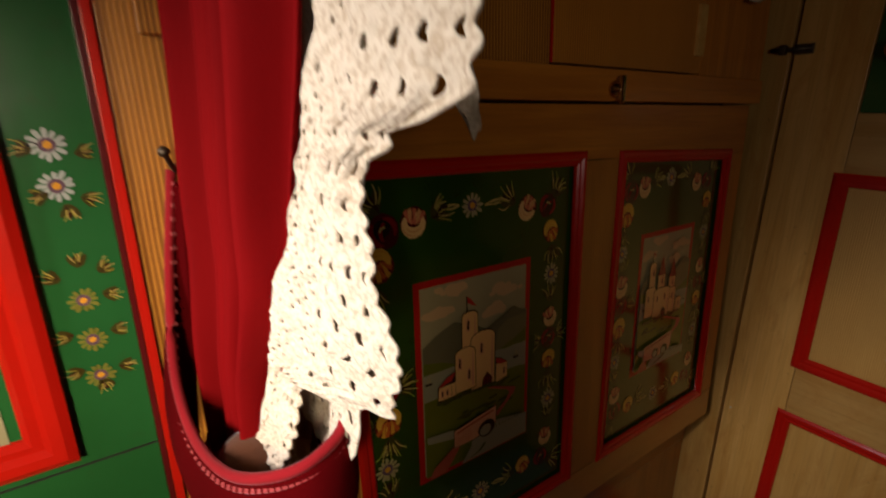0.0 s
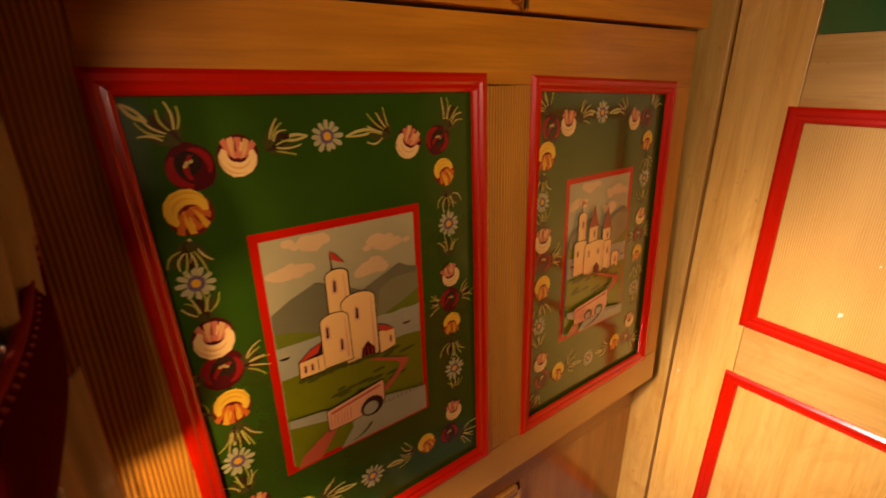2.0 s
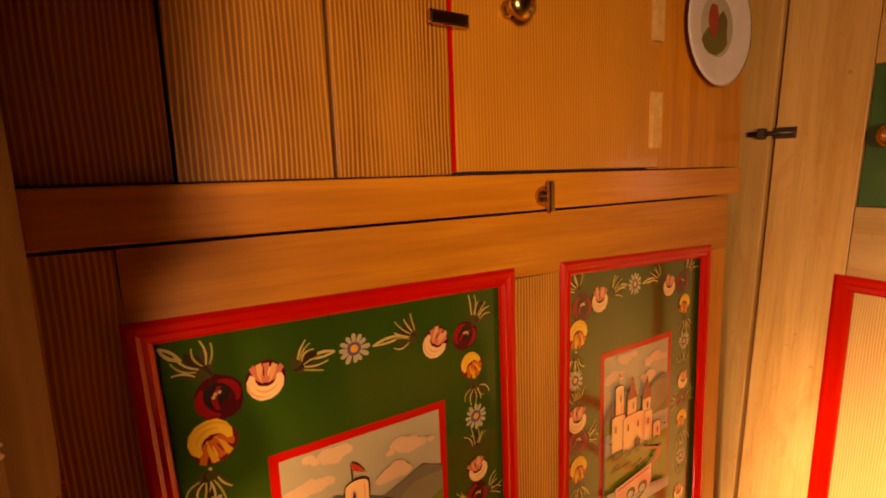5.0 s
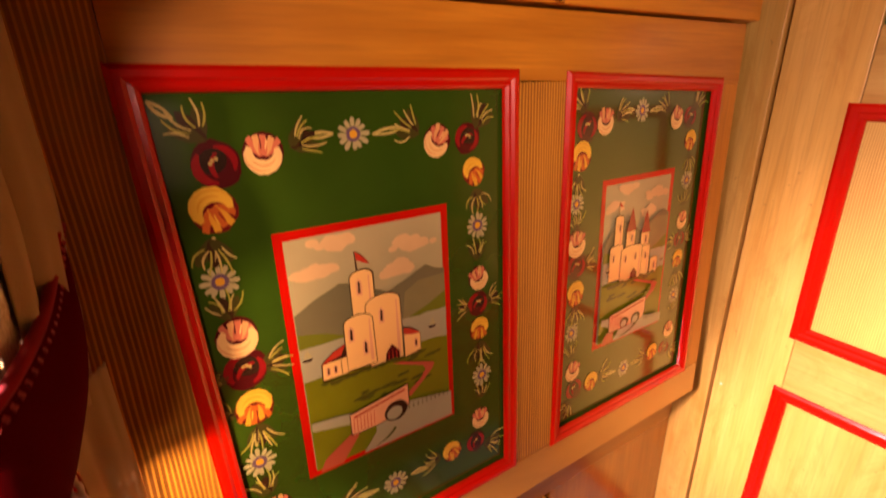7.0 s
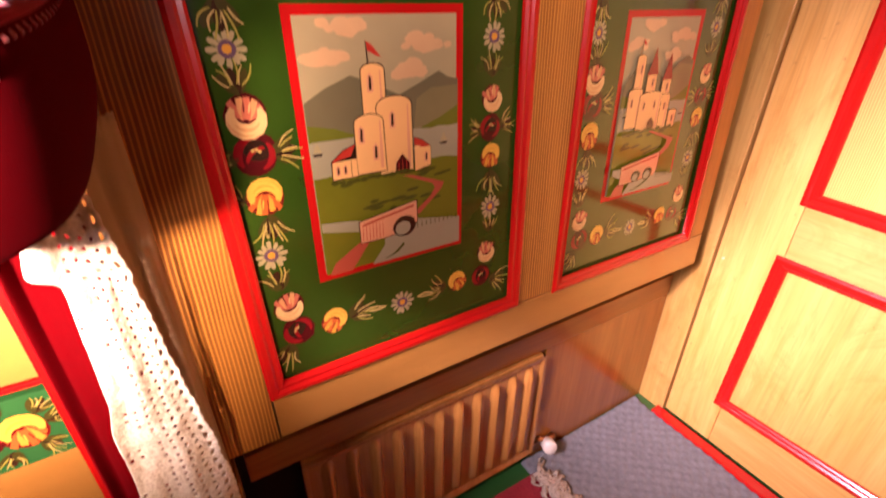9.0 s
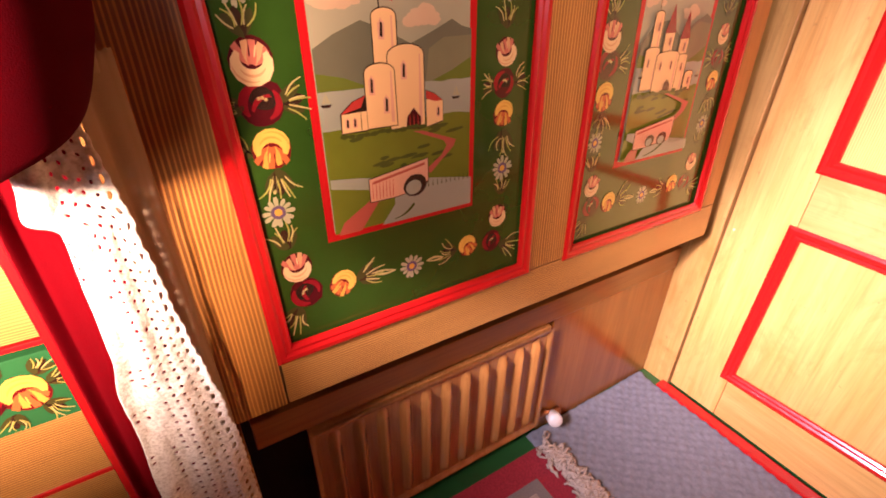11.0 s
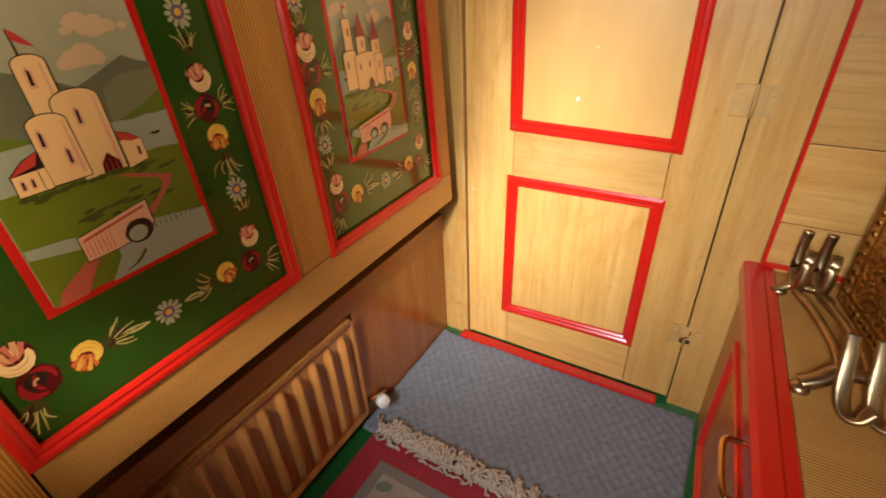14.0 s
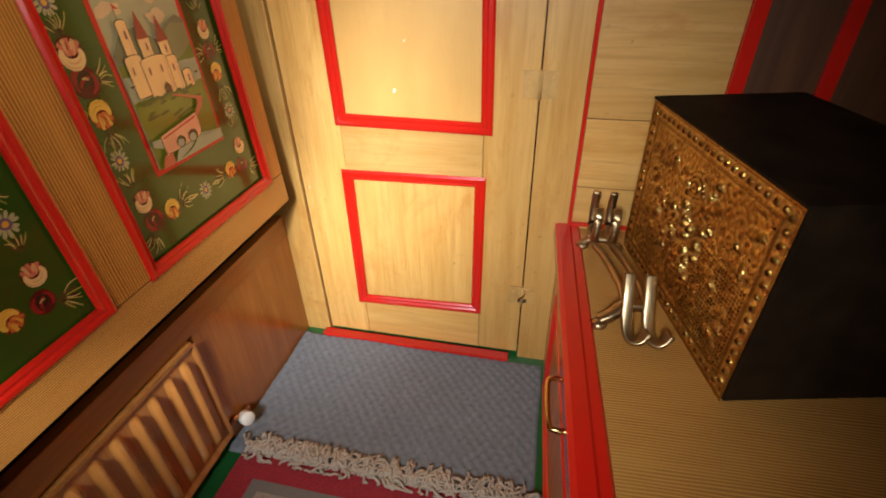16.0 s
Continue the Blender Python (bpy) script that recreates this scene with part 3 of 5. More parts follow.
def garland(parent, dx, wide):
    """Roses, daisies and leaves round a panel. dx shifts, wide stretches from the panel's start."""
    def X(x):
        return 0.206 + dx + (x - 0.206) * wide
    r = 0.0215
    for x, z, k, q in ((0.221, 1.013, "R", 1.12), (0.260, 1.019, "P", 1.0), (0.441, 1.015, "P", 0.95), (0.481, 1.014, "R", 0.95), (0.489, 0.976, "Y", 0.88),
                       (0.493, 0.843, "P", 0.85), (0.492, 0.808, "R", 0.9), (0.493, 0.772, "Y", 0.86), (0.492, 0.635, "P", 0.85), (0.484, 0.598, "R", 0.88),
                       (0.444, 0.602, "Y", 0.85), (0.266, 0.603, "Y", 0.92), (0.223, 0.605, "R", 1.05), (0.217, 0.640, "P", 0.95), (0.212, 0.975, "Y", 1.1),
                       (0.211, 0.852, "P", 1.1), (0.213, 0.816, "R", 1.15), (0.214, 0.773, "Y", 1.05)):
        rose(panelA, parent, X(x), z, r * q, k)
    for x, z in ((0.346, 1.029), (0.493, 0.911), (0.496, 0.702), (0.358, 0.597), (0.206, 0.910), (0.209, 0.708)):
        daisy(panelA, parent, X(x), z, 0.0165, squash=wide)
    for x, z, t, l in ((0.285, 1.022, 0.5, 0.034), (0.418, 1.024, 2.5, 0.034), (0.492, 1.026, 1.0, 0.036), (0.215, 1.034, 2.2, 0.036), (0.492, 0.955, -1.4, 0.032),
                       (0.492, 0.868, 1.6, 0.028), (0.505, 0.808, 0.3, 0.026), (0.480, 0.806, 2.9, 0.024), (0.494, 0.752, -1.5, 0.034), (0.495, 0.666, 1.5, 0.026),
                       (0.500, 0.590, -0.5, 0.034), (0.425, 0.599, 2.9, 0.030), (0.285, 0.602, 0.2, 0.036), (0.212, 0.588, -2.1, 0.036), (0.206, 0.950, -1.6, 0.036),
                       (0.208, 0.872, 1.7, 0.03), (0.228, 0.815, 0.1, 0.032), (0.196, 0.815, 3.2, 0.024), (0.214, 0.752, -1.5, 0.034), (0.212, 0.664, 1.7, 0.032), (0.195, 0.770, 2.6, 0.022)):
        sprig(panelA, parent, X(x), z, t, l)
    for x0, z0, x1, z1 in ((0.300, 1.029, 0.326, 1.031), (0.366, 1.027, 0.402, 1.031), (0.494, 0.932, 0.496, 0.95), (0.496, 0.722, 0.494, 0.745),
                           (0.335, 0.599, 0.302, 0.604), (0.380, 0.598, 0.405, 0.596), (0.205, 0.930, 0.208, 0.952), (0.209, 0.728, 0.214, 0.75), (0.196, 1.052, 0.180, 1.066)):
        tendril(panelA, parent, X(x0), z0, X(x1), z1)


def window_mark(s, a, b, w=0.0045, h=0.012):
    s.poly([(a - w, b - h), (a + w, b - h), (a + w, b + h * 0.5), (a, b + h), (a - w, b + h * 0.5)], P_bridge)
    s.poly([(a - w * 0.5, b - h * 0.7), (a + w * 0.4, b - h * 0.8), (a + w * 0.5, b + h * 0.5), (a - w * 0.2, b + h * 0.7)], P_line)


def tower(s, x0, x1, z0, z1, dome=0.006, taper=0.0):
    """A rounded tower: dark outline, then the wall."""
    def shape(g):
        pts = [(x0 - g, z0 - g), (x1 + g, z0 - g), (x1 - taper + g, z1)]
        for k in range(1, 8):
            q = math.pi * k / 8
            pts.append(((x0 + x1) / 2 + math.cos(q) * ((x1 - x0) / 2 - taper + g), z1 + math.sin(q) * (dome + g)))
        return pts + [(x0 + taper - g, z1)]
    s.poly(shape(0.0009), P_line)
    s.poly(shape(-0.0002), P_wall)
    s.stroke(x1 - 0.005, z0 + 0.004, x1 - 0.005, z1, 0.004, 0.003, P_bridge)


def ragged(x0, x1, z, n, amp):
    return [(x0 + (x1 - x0) * k / n, z + random.uniform(-amp, amp)) for k in range(n + 1)]


def scenery(s, x0, x1, z0, z1, hills, water, shore):
    """Sky, clouds, mountains, lake and meadow inside the little picture's red border."""
    w = x1 - x0
    s.poly([(x0 - 0.009, z0 - 0.009), (x1 + 0.009, z0 - 0.009), (x1 + 0.009, z1 + 0.009), (x0 - 0.009, z1 + 0.009)], M_red)
    s.poly([(x0, z0), (x1, z0), (x1, z1), (x0, z1)], P_sky)
    for cx, cz, cw in ((0.14, 0.86, 0.30), (0.30, 0.965, 0.36), (0.77, 0.90, 0.40), (0.66, 0.80, 0.26)):
        for k in range(12):
            q = random.uniform(-0.5, 0.5)
            rr = 0.0095 * (1.1 - abs(q)) * random.uniform(0.5, 1.1)
            a = min(max(x0 + w * (cx + cw * q * 0.8), x0 + rr * 1.3), x1 - rr * 1.3)
            b = min(z0 + (z1 - z0) * cz + random.uniform(-0.004, 0.006), z1 - rr * 1.1)
            s.blob(a, b, rr * 1.25, rr * 0.8, 0, P_cloud, 10, 0.12)
    s.poly([(x0, z0), (x1, z0)] + [(x0 + w * q, h) for q, h in hills][::-1], P_hill)
    s.poly([(x0 + w * 0.55, z0), (x1, z0), (x1, hills[-1][1] - 0.006), (x0 + w * 0.8, hills[-2][1] - 0.010), (x0 + w * 0.7, hills[-2][1] - 0.02)], P_hill2)
    s.poly([(x0, z0), (x0 + w * 0.32, z0), (x0 + w * 0.32, water), (x0 + w * 0.16, water + 0.012), (x0, water + 0.018)], P_moss)
    s.poly([(x0 + w * 0.7, z0), (x1, z0), (x1, water + 0.022), (x0 + w * 0.86, water + 0.010), (x0 + w * 0.7, water)], P_moss)
    s.poly([(x0, z0), (x1, z0)] + ragged(x0, x1, water, 14, 0.0012)[::-1], P_water)
    s.poly([(x0, z0), (x1, z0)] + ragged(x0, x1, shore, 16, 0.002)[::-1], P_grass)
    for k in range(16):
        s.blob(random.uniform(x0 + 0.02, x1 - 0.02), random.uniform(shore - 0.05, shore - 0.006), random.uniform(0.004, 0.014), 0.0022, 0.1, P_grassd, 9, 0.2)


def boat(s, a, b, z):
    s.poly([(a - z, b), (a + z, b), (a + z * 0.6, b - z * 0.45), (a - z * 0.6, b - z * 0.45)], P_line)
    s.poly([(a - z * 0.7, b + z * 0.2), (a - z * 0.1, b + z * 0.2), (a - z * 0.1, b + z * 1.7)], P_white)
    s.poly([(a, b + z * 0.2), (a + z * 0.8, b + z * 0.2), (a, b + z * 2.0)], P_white)


def foreground(s, x0, x1, z0, arches, bx0, bx1, b0, b1, river):
    """River, bridge and red track at the foot of the picture."""
    s.poly([(x0, river + 0.004), (x0 + 0.035, river), (bx0 + 0.01, river - 0.004), (bx0 + 0.004, river - 0.016), (x0, river - 0.006)], P_water)
    s.poly([(bx0 + 0.03, river - 0.008), (x1, river - 0.026), (x1, z0), (bx0 + 0.012, z0), (bx0 + 0.03, z0 + 0.022)], P_water)
    s.poly([(x0 + 0.002, z0), (x0 + 0.03, z0), (bx0 + 0.014, b0 + 0.004), (bx0 + 0.002, b0 + 0.004), (x0 + 0.01, z0 + 0.014)], P_track)
    s.poly([(bx0 - 0.001, b0 - 0.001), (bx0 - 0.001, b1 - 0.008), (bx1 + 0.001, b1 + 0.004), (bx1 + 0.001, b0 + 0.011), (bx1 - 0.006, b0 + 0.003), (bx0 + 0.03, b0 - 0.001)], P_line)
    s.poly([(bx0, b0), (bx0, b1 - 0.009), (bx1, b1 + 0.003), (bx1, b0 + 0.012), (bx1 - 0.006, b0 + 0.004), (bx0 + 0.03, b0)], P_bridge)
    s.poly([(bx0 + 0.004, b1 - 0.012), (bx1 - 0.004, b1 - 0.001), (bx1 - 0.004, b1 - 0.004), (bx0 + 0.004, b1 - 0.015)], P_track)
    for k in range(7):
        q = bx0 + 0.003 + k * 0.0042
        s.stroke(q, b0 + 0.002, q + 0.0006, b1 - 0.013, 0.0007, 0.0009, P_roof)
    for a, r in arches:
        s.blob(a, b0 + 0.009, r * 1.12, r * 0.95, 0.1, P_line, 14, 0.02)
        s.blob(a - r * 0.15, b0 + 0.007, r * 0.75, r * 0.62, 0.1, P_water, 12, 0.02)
    s.stroke(bx1 - 0.02, z0 + 0.018, bx0 + 0.028, z0 + 0.004, 0.004, 0.002, P_grassd, 0.003)
    for k in range(10):
        a = bx1 + (x1 - bx1) * k / 10
        s.stroke(a, river - 0.026, a, river - 0.018, 0.0014, 0.0005, P_grassd)


def castle_one(parent):
    s = Sheet(lambda a, b, h: panelA(0.2555 + (a - 0.253) * 0.977, b - 0.0035, h))
    x0, x1, z0, z1 = 0.262, 0.443, 0.672, 0.939
    scenery(s, x0, x1, z0, z1, ((0, 0.862), (0.12, 0.874), (0.28, 0.885), (0.42, 0.876), (0.58, 0.862), (0.72, 0.872), (0.86, 0.883), (0.93, 0.876), (1, 0.873)), 0.823, 0.786)
    boat(s, 0.269, 0.812, 0.006)
    boat(s, 0.422, 0.805, 0.006)
    s.stroke(0.3325, 0.893, 0.3315, 0.916, 0.0014, 0.0014, P_line)
    s.poly([(0.332, 0.916), (0.338, 0.912), (0.348, 0.900), (0.340, 0.903), (0.333, 0.907)], P_roof)
    tower(s, 0.3235, 0.350, 0.80, 0.888, 0.007)
    tower(s, 0.338, 0.3805, 0.778, 0.852, 0.010)
    tower(s, 0.3105, 0.346, 0.783, 0.838, 0.008, 0.001)
    for a, b in ((0.333, 0.877), (0.356, 0.838), (0.3185, 0.826), (0.334, 0.806)):
        window_mark(s, a, b, 0.0034, 0.0095)
    s.poly([(0.356, 0.777), (0.375, 0.775), (0.375, 0.788), (0.366, 0.799), (0.358, 0.790)], P_maroon)
    for q in (0.361, 0.366, 0.371):
        s.stroke(q, 0.778, q, 0.792, 0.001, 0.001, P_roof)
    s.poly([(0.281, 0.7815), (0.311, 0.7815), (0.311, 0.818), (0.296, 0.813), (0.2815, 0.802)], P_line)
    s.poly([(0.282, 0.7825), (0.3105, 0.7825), (0.3105, 0.802), (0.283, 0.801)], P_wall)
    s.poly([(0.282, 0.801), (0.3045, 0.806), (0.310, 0.817), (0.296, 0.812)], P_roof)
    s.stroke(0.3035, 0.783, 0.304, 0.806, 0.0008, 0.0008, P_line)
    for q in (0.2885, 0.2965):
        window_mark(s, q, 0.792, 0.0026, 0.0055)
    s.poly([(0.3812, 0.776), (0.4035, 0.780), (0.4035, 0.803), (0.392, 0.812), (0.3812, 0.816)], P_line)
    s.poly([(0.3818, 0.777), (0.403, 0.781), (0.403, 0.803), (0.3818, 0.806)], P_wall)
    s.poly([(0.3818, 0.815), (0.392, 0.811), (0.403, 0.803), (0.3925, 0.803), (0.3818, 0.807)], P_roof)
    window_mark(s, 0.397, 0.792, 0.0026, 0.006)
    s.poly([(0.364, 0.774), (0.376, 0.773), (0.421, 0.757), (0.418, 0.750), (0.409, 0.742), (0.385, 0.722), (0.379, 0.727), (0.401, 0.742), (0.408, 0.752), (0.404, 0.758)], P_track)
    for k in range(12):
        s.blob(0.283 + k * 0.0085, 0.7795 + random.uniform(-0.002, 0.001), 0.005, 0.0025, 0, P_grassd, 8, 0.2)
    foreground(s, x0, x1, z0, ((0.363, 0.014),), 0.306, 0.381, 0.703, 0.738, 0.733)
    return s.done("castle_picture", parent, "little painted castle by a lake in a red border")


def castle_two(parent):
    s = Sheet(lambda a, b, h: panelA(0.7165 + (a - 0.715) * 0.964, b - 0.005, h))
    x0, x1, z0, z1 = 0.724, 0.886, 0.674, 0.932
    scenery(s, x0, x1, z0, z1, ((0, 0.842), (0.15, 0.868), (0.35, 0.872), (0.55, 0.850), (0.75, 0.868), (0.9, 0.878), (1, 0.870)), 0.812, 0.776)
    s.stroke(0.753, 0.885, 0.753, 0.905, 0.0012, 0.0012, P_line)
    s.poly([(0.753, 0.905), (0.762, 0.897), (0.754, 0.898)], P_roof)
    tower(s, 0.746, 0.765, 0.80, 0.880, 0.004)
    for a0, a1, b, top in ((0.775, 0.797, 0.855, 0.893), (0.813, 0.834, 0.846, 0.884)):
        tower(s, a0, a1, 0.79, b, 0.002)
        s.poly([(a0 - 0.002, b), (a1 + 0.002, b), ((a0 + a1) / 2, top)], P_crimson)
    tower(s, 0.737, 0.768, 0.780, 0.834, 0.004)
    tower(s, 0.812, 0.839, 0.772, 0.822, 0.003)
    tower(s, 0.764, 0.817, 0.773, 0.826, 0.005)
    tower(s, 0.842, 0.862, 0.772, 0.796, 0.004)
    for a, b in ((0.756, 0.865), (0.787, 0.845), (0.824, 0.836), (0.745, 0.818), (0.775, 0.812), (0.800, 0.812), (0.826, 0.808), (0.852, 0.786)):
        window_mark(s, a, b, 0.0026, 0.007)
    s.poly([(0.790, 0.772), (0.806, 0.772), (0.806, 0.784), (0.798, 0.792), (0.791, 0.785)], P_maroon)
    boat(s, 0.732, 0.800, 0.005)
    boat(s, 0.872, 0.792, 0.005)
    for k in range(12):
        s.blob(0.738 + k * 0.010, 0.773 + random.uniform(-0.002, 0.002), 0.006, 0.003, 0, P_grassd, 8, 0.2)
    s.poly([(0.796, 0.771), (0.806, 0.771), (0.866, 0.752), (0.858, 0.738), (0.836, 0.724), (0.832, 0.730), (0.848, 0.742), (0.850, 0.752)], P_track)
    foreground(s, x0, x1, z0, ((0.782, 0.010), (0.812, 0.011)), 0.744, 0.836, 0.692, 0.730, 0.716)
    return s.done("castle_picture", parent, "little painted castle with red spires in a red border")


garland(panels["a"], 0.0, 1.0)
castle_one(panels["a"])
garland(panels["b"], 0.458, 0.915)
castle_two(panels["b"])

# ---- metal fittings ----
M_brass = plain("polished_brass", (0.70, 0.44, 0.14), 0.22, 1.0, 0.25, 30.0, 0.05)
M_pale = plain("worn_pale_brass", (0.50, 0.37, 0.20), 0.34, 1.0, 0.35, 26.0, 0.08)
M_iron = plain("dull_iron", (0.10, 0.075, 0.05), 0.45, 0.8, 0.3)
KNOB = [(0.009, 0), (0.010, 0.003), (0.006, 0.006), (0.006, 0.013), (0.013, 0.018), (0.0175, 0.024), (0.0165, 0.030), (0.010, 0.034), (0.002, 0.035)]
FACE_S = Matrix.Rotation(math.pi / 2, 4, "X")
FACE_W = Matrix.Rotation(-math.pi / 2, 4, "Y")
part("knob", lathe(KNOB, 20, None, Matrix.Translation((0.543, -0.002, zl(1.375))) @ FACE_S), M_brass, door_u, "round polished brass knob", True)
part("catch", box(0.438, 0.486, -0.012, -0.003, zl(1.346), zl(1.360), 0.003), M_brass, upper, "small brass turn catch")
part("turn_button", lathe([(0.011, 0), (0.012, 0.004), (0.007, 0.008), (0.006, 0.014), (0.003, 0.016)], 16, None, Matrix.Translation((0.584, -0.012, zl(1.170))) @ FACE_S), M_brass, ledge, "brass turn button", True)
part("button_bar", box(0.579, 0.589, -0.030, -0.024, zl(1.150), zl(1.188), 0.003), M_brass, ledge)
part("knob", lathe(KNOB, 20, None, Matrix.Translation((DX + 0.006, 0.262, 1.24)) @ FACE_W), M_brass, door, "round polished brass knob", True)
bolt = thing("door_bolt", "dull iron barrel bolt between door and frame", "bolt")
part("rod", tube([(XE - 0.006, 0.385, 1.252), (XE - 0.006, 0.452, 1.252)], 0.0045, 10), M_iron, bolt, "", True)
part("keep", box(XE - 0.012, XE, 0.426, 0.438, 1.243, 1.261, 0.002), M_iron, bolt)
part("plate", box(XE - 0.004, XE + 0.003, 0.384, 0.4145, 1.243, 1.261, 0.001), M_iron, bolt)
M_hinge = plain("dull_overpainted_iron", (0.60, 0.36, 0.10), 0.6, 0.0, 0.35, 25, 0.3)
for z in (0.215, 0.727):
    h = part("hinge", box(XE - 0.002, XE + 0.003, -0.160, -0.094, z - 0.026, z + 0.026, 0.0012), M_hinge, door, "painted-over strap hinge")
    part("pin", tube([(XE - 0.004, -0.127, z - 0.028), (XE - 0.004, -0.127, z + 0.028)], 0.0035, 8), M_hinge, h, "", True)
    for dy in (-0.024, 0.022):
        part("screw", lathe([(0.004, 0), (0.004, 0.001), (0.001, 0.0016)], 10, None, Matrix.Translation((XE - 0.003, -0.127 + dy, z + 0.012)) @ FACE_W), M_door, h)
hk = thing("cabin_hook", "small brass cabin hook on the door frame", "hook")
part("eye", tube([(XE - 0.004 - 0.006 * math.sin(q * 0.6), -0.128 + 0.008 * math.cos(q * 0.6), 0.206 + 0.004 * q) for q in range(9)], 0.0022, 8), M_brass, hk, "", True)
part("plate", box(XE - 0.005, XE, -0.139, -0.117, 0.196, 0.206, 0.001), M_iron, hk)

# ---- hanging plate ----
plate = thing("ribbon_plate", "white porcelain plate with a painted centre hung on the boards", "plate", m=LEAN)
M_china = plain("white_glazed_china", (0.62, 0.55, 0.42), 0.15, 0, 0.12, 30, 0.03, 0.4)
part("dish", lathe([(0.045, 0.0), (0.055, 0.004), (0.085, 0.012), (0.090, 0.016), (0.084, 0.0165), (0.056, 0.009), (0.001, 0.008)], 32, None,
                   Matrix.Translation((0.955, -0.001, zl(1.412))) @ FACE_S), M_china, plate, "", True)
s = Sheet(lambda a, b, h: Vector((a, -0.0095 - h, zl(b))))
s.blob(0.955, 1.412, 0.047, 0.047, 0, P_water, 20, 0.02)
s.blob(0.950, 1.392, 0.038, 0.022, 0.2, P_grassd, 12, 0.1)
s.blob(0.945, 1.420, 0.015, 0.024, 0, P_crimson, 12, 0.1)
s.blob(0.970, 1.416, 0.013, 0.020, 0, P_leaf, 12, 0.1)
s.done("picture", plate, "small dark painted scene")

# ---- heater ----
heater = thing("radiator", "ribbed panel radiator grained brown to match the woodwork", "radiator")
RX0, RX1, RZ0, RZ1, RY = 0.200, 0.690, 0.036, 0.324, 0.486
bm = bmesh.new()
nx, nz, grid = 196, 22, []


def rib(x, z):
    e = min(x - RX0, RX1 - x, z - RZ0, RZ1 - z)
    lip = 0.009 if e < 0.010 else 0.0
    if e > 0.017:
        u = ((x - RX0 - 0.017) / (RX1 - RX0 - 0.034) * 11) % 1.0
        t = 0.5 + 0.5 * math.cos(2 * math.pi * (u - 0.5))
        fade = min(1.0, (e - 0.014) / 0.02) if min(z - RZ0, RZ1 - z) - 0.017 < 0.02 else 1.0
        return 0.015 * t ** 2.2 * min(1.0, max(0.0, fade))
    return lip


for i in range(nx + 1):
    x = RX0 + (RX1 - RX0) * i / nx
    col = []
    for j in range(nz + 1):
        q = j / nz
        q = q * q * (3 - 2 * q) if j not in (0, nz) else q
        z = RZ0 + (RZ1 - RZ0) * q
        col.append(bm.verts.new((x, RY - rib(x, z), z)))
    grid.append(col)
for i in range(nx):
    for j in range(nz):
        bm.faces.new((grid[i][j], grid[i + 1][j], grid[i + 1][j + 1], grid[i][j + 1]))
part("front_plate", bm, M_rad, heater, "ribbed front in brown graining", True)
part("casing", box(RX0 + 0.001, RX1 - 0.001, RY - 0.002, 0.53, RZ0 + 0.001, RZ1 - 0.001, 0.003), M_rad, heater)
part("foot", box(RX0 + 0.04, RX0 + 0.06, 0.50, 0.53, 0.0, RZ0 + 0.003, 0.001), M_rad, heater)
part("foot", box(RX1 - 0.06, RX1 - 0.04, 0.50, 0.53, 0.0, RZ0 + 0.003, 0.001), M_rad, heater)
M_plastic = plain("white_plastic", (0.74, 0.70, 0.60), 0.35, 0, 0.08)
M_copper = plain("copper_pipe", (0.42, 0.20, 0.09), 0.3, 1.0, 0.3)
valve = thing("radiator_valve", "white plastic radiator valve cap on a copper pipe", "valve")
vb = lathe([(0.013, 0), (0.0155, 0.003), (0.0165, 0.026), (0.014, 0.031), (0.002, 0.032)], 20, None, Matrix.Translation((0.733, 0.478, 0.042)) @ Matrix.Rotation(radians(60), 4, "X") @ Matrix.Rotation(radians(-25), 4, "Y"))
part("cap", vb, M_plastic, valve, "", True)
part("pipe", tube([(0.690, 0.485, 0.06), (0.715, 0.484, 0.058), (0.735, 0.480, 0.046), (0.752, 0.481, 0.050), (0.756, 0.482, 0.0)], 0.0065, 10), M_copper, valve, "", True)

# ---- matting and rug ----
M_mat = plain("grey_matting", (0.20, 0.215, 0.235), 0.92, 0, 0.3, 90, 0.5)
mat = thing("door_mat", "grey dimpled floor matting laid up to the door", "mat")
bm = bmesh.new()
nx, ny, grid = 98, 156, []
for i in range(nx + 1):
    col = []
    for j in range(ny + 1):
        x, y = 0.668 + 0.392 * i / nx, -0.196 + 0.684 * j / ny
        d = 0.5 + 0.5 * math.sin(x * 2 * math.pi / 0.030) * math.sin(y * 2 * math.pi / 0.026 + 0.4 * math.sin(x * 40))
        lump = 0.004 * noise.noise((x * 7, y * 7, 0.3))
        edge = min(i, j, nx - i, ny - j)
        up = 0.010 * max(0.0, 1 - (0.488 - y) / 0.03) if y > 0.455 else 0.0
        col.append(bm.verts.new((x, y + 0.002 * noise.noise((x * 20, y * 3, 1)), 0.0005 if edge == 0 else 0.005 + 0.0035 * d ** 2 + max(-0.002, lump) + up * 0.6)))
    grid.append(col)
for i in range(nx):
    for j in range(ny):
        bm.faces.new((grid[i][j], grid[i + 1][j], grid[i + 1][j + 1], grid[i][j + 1]))
part("sheet", bm, M_mat, mat, "", True)


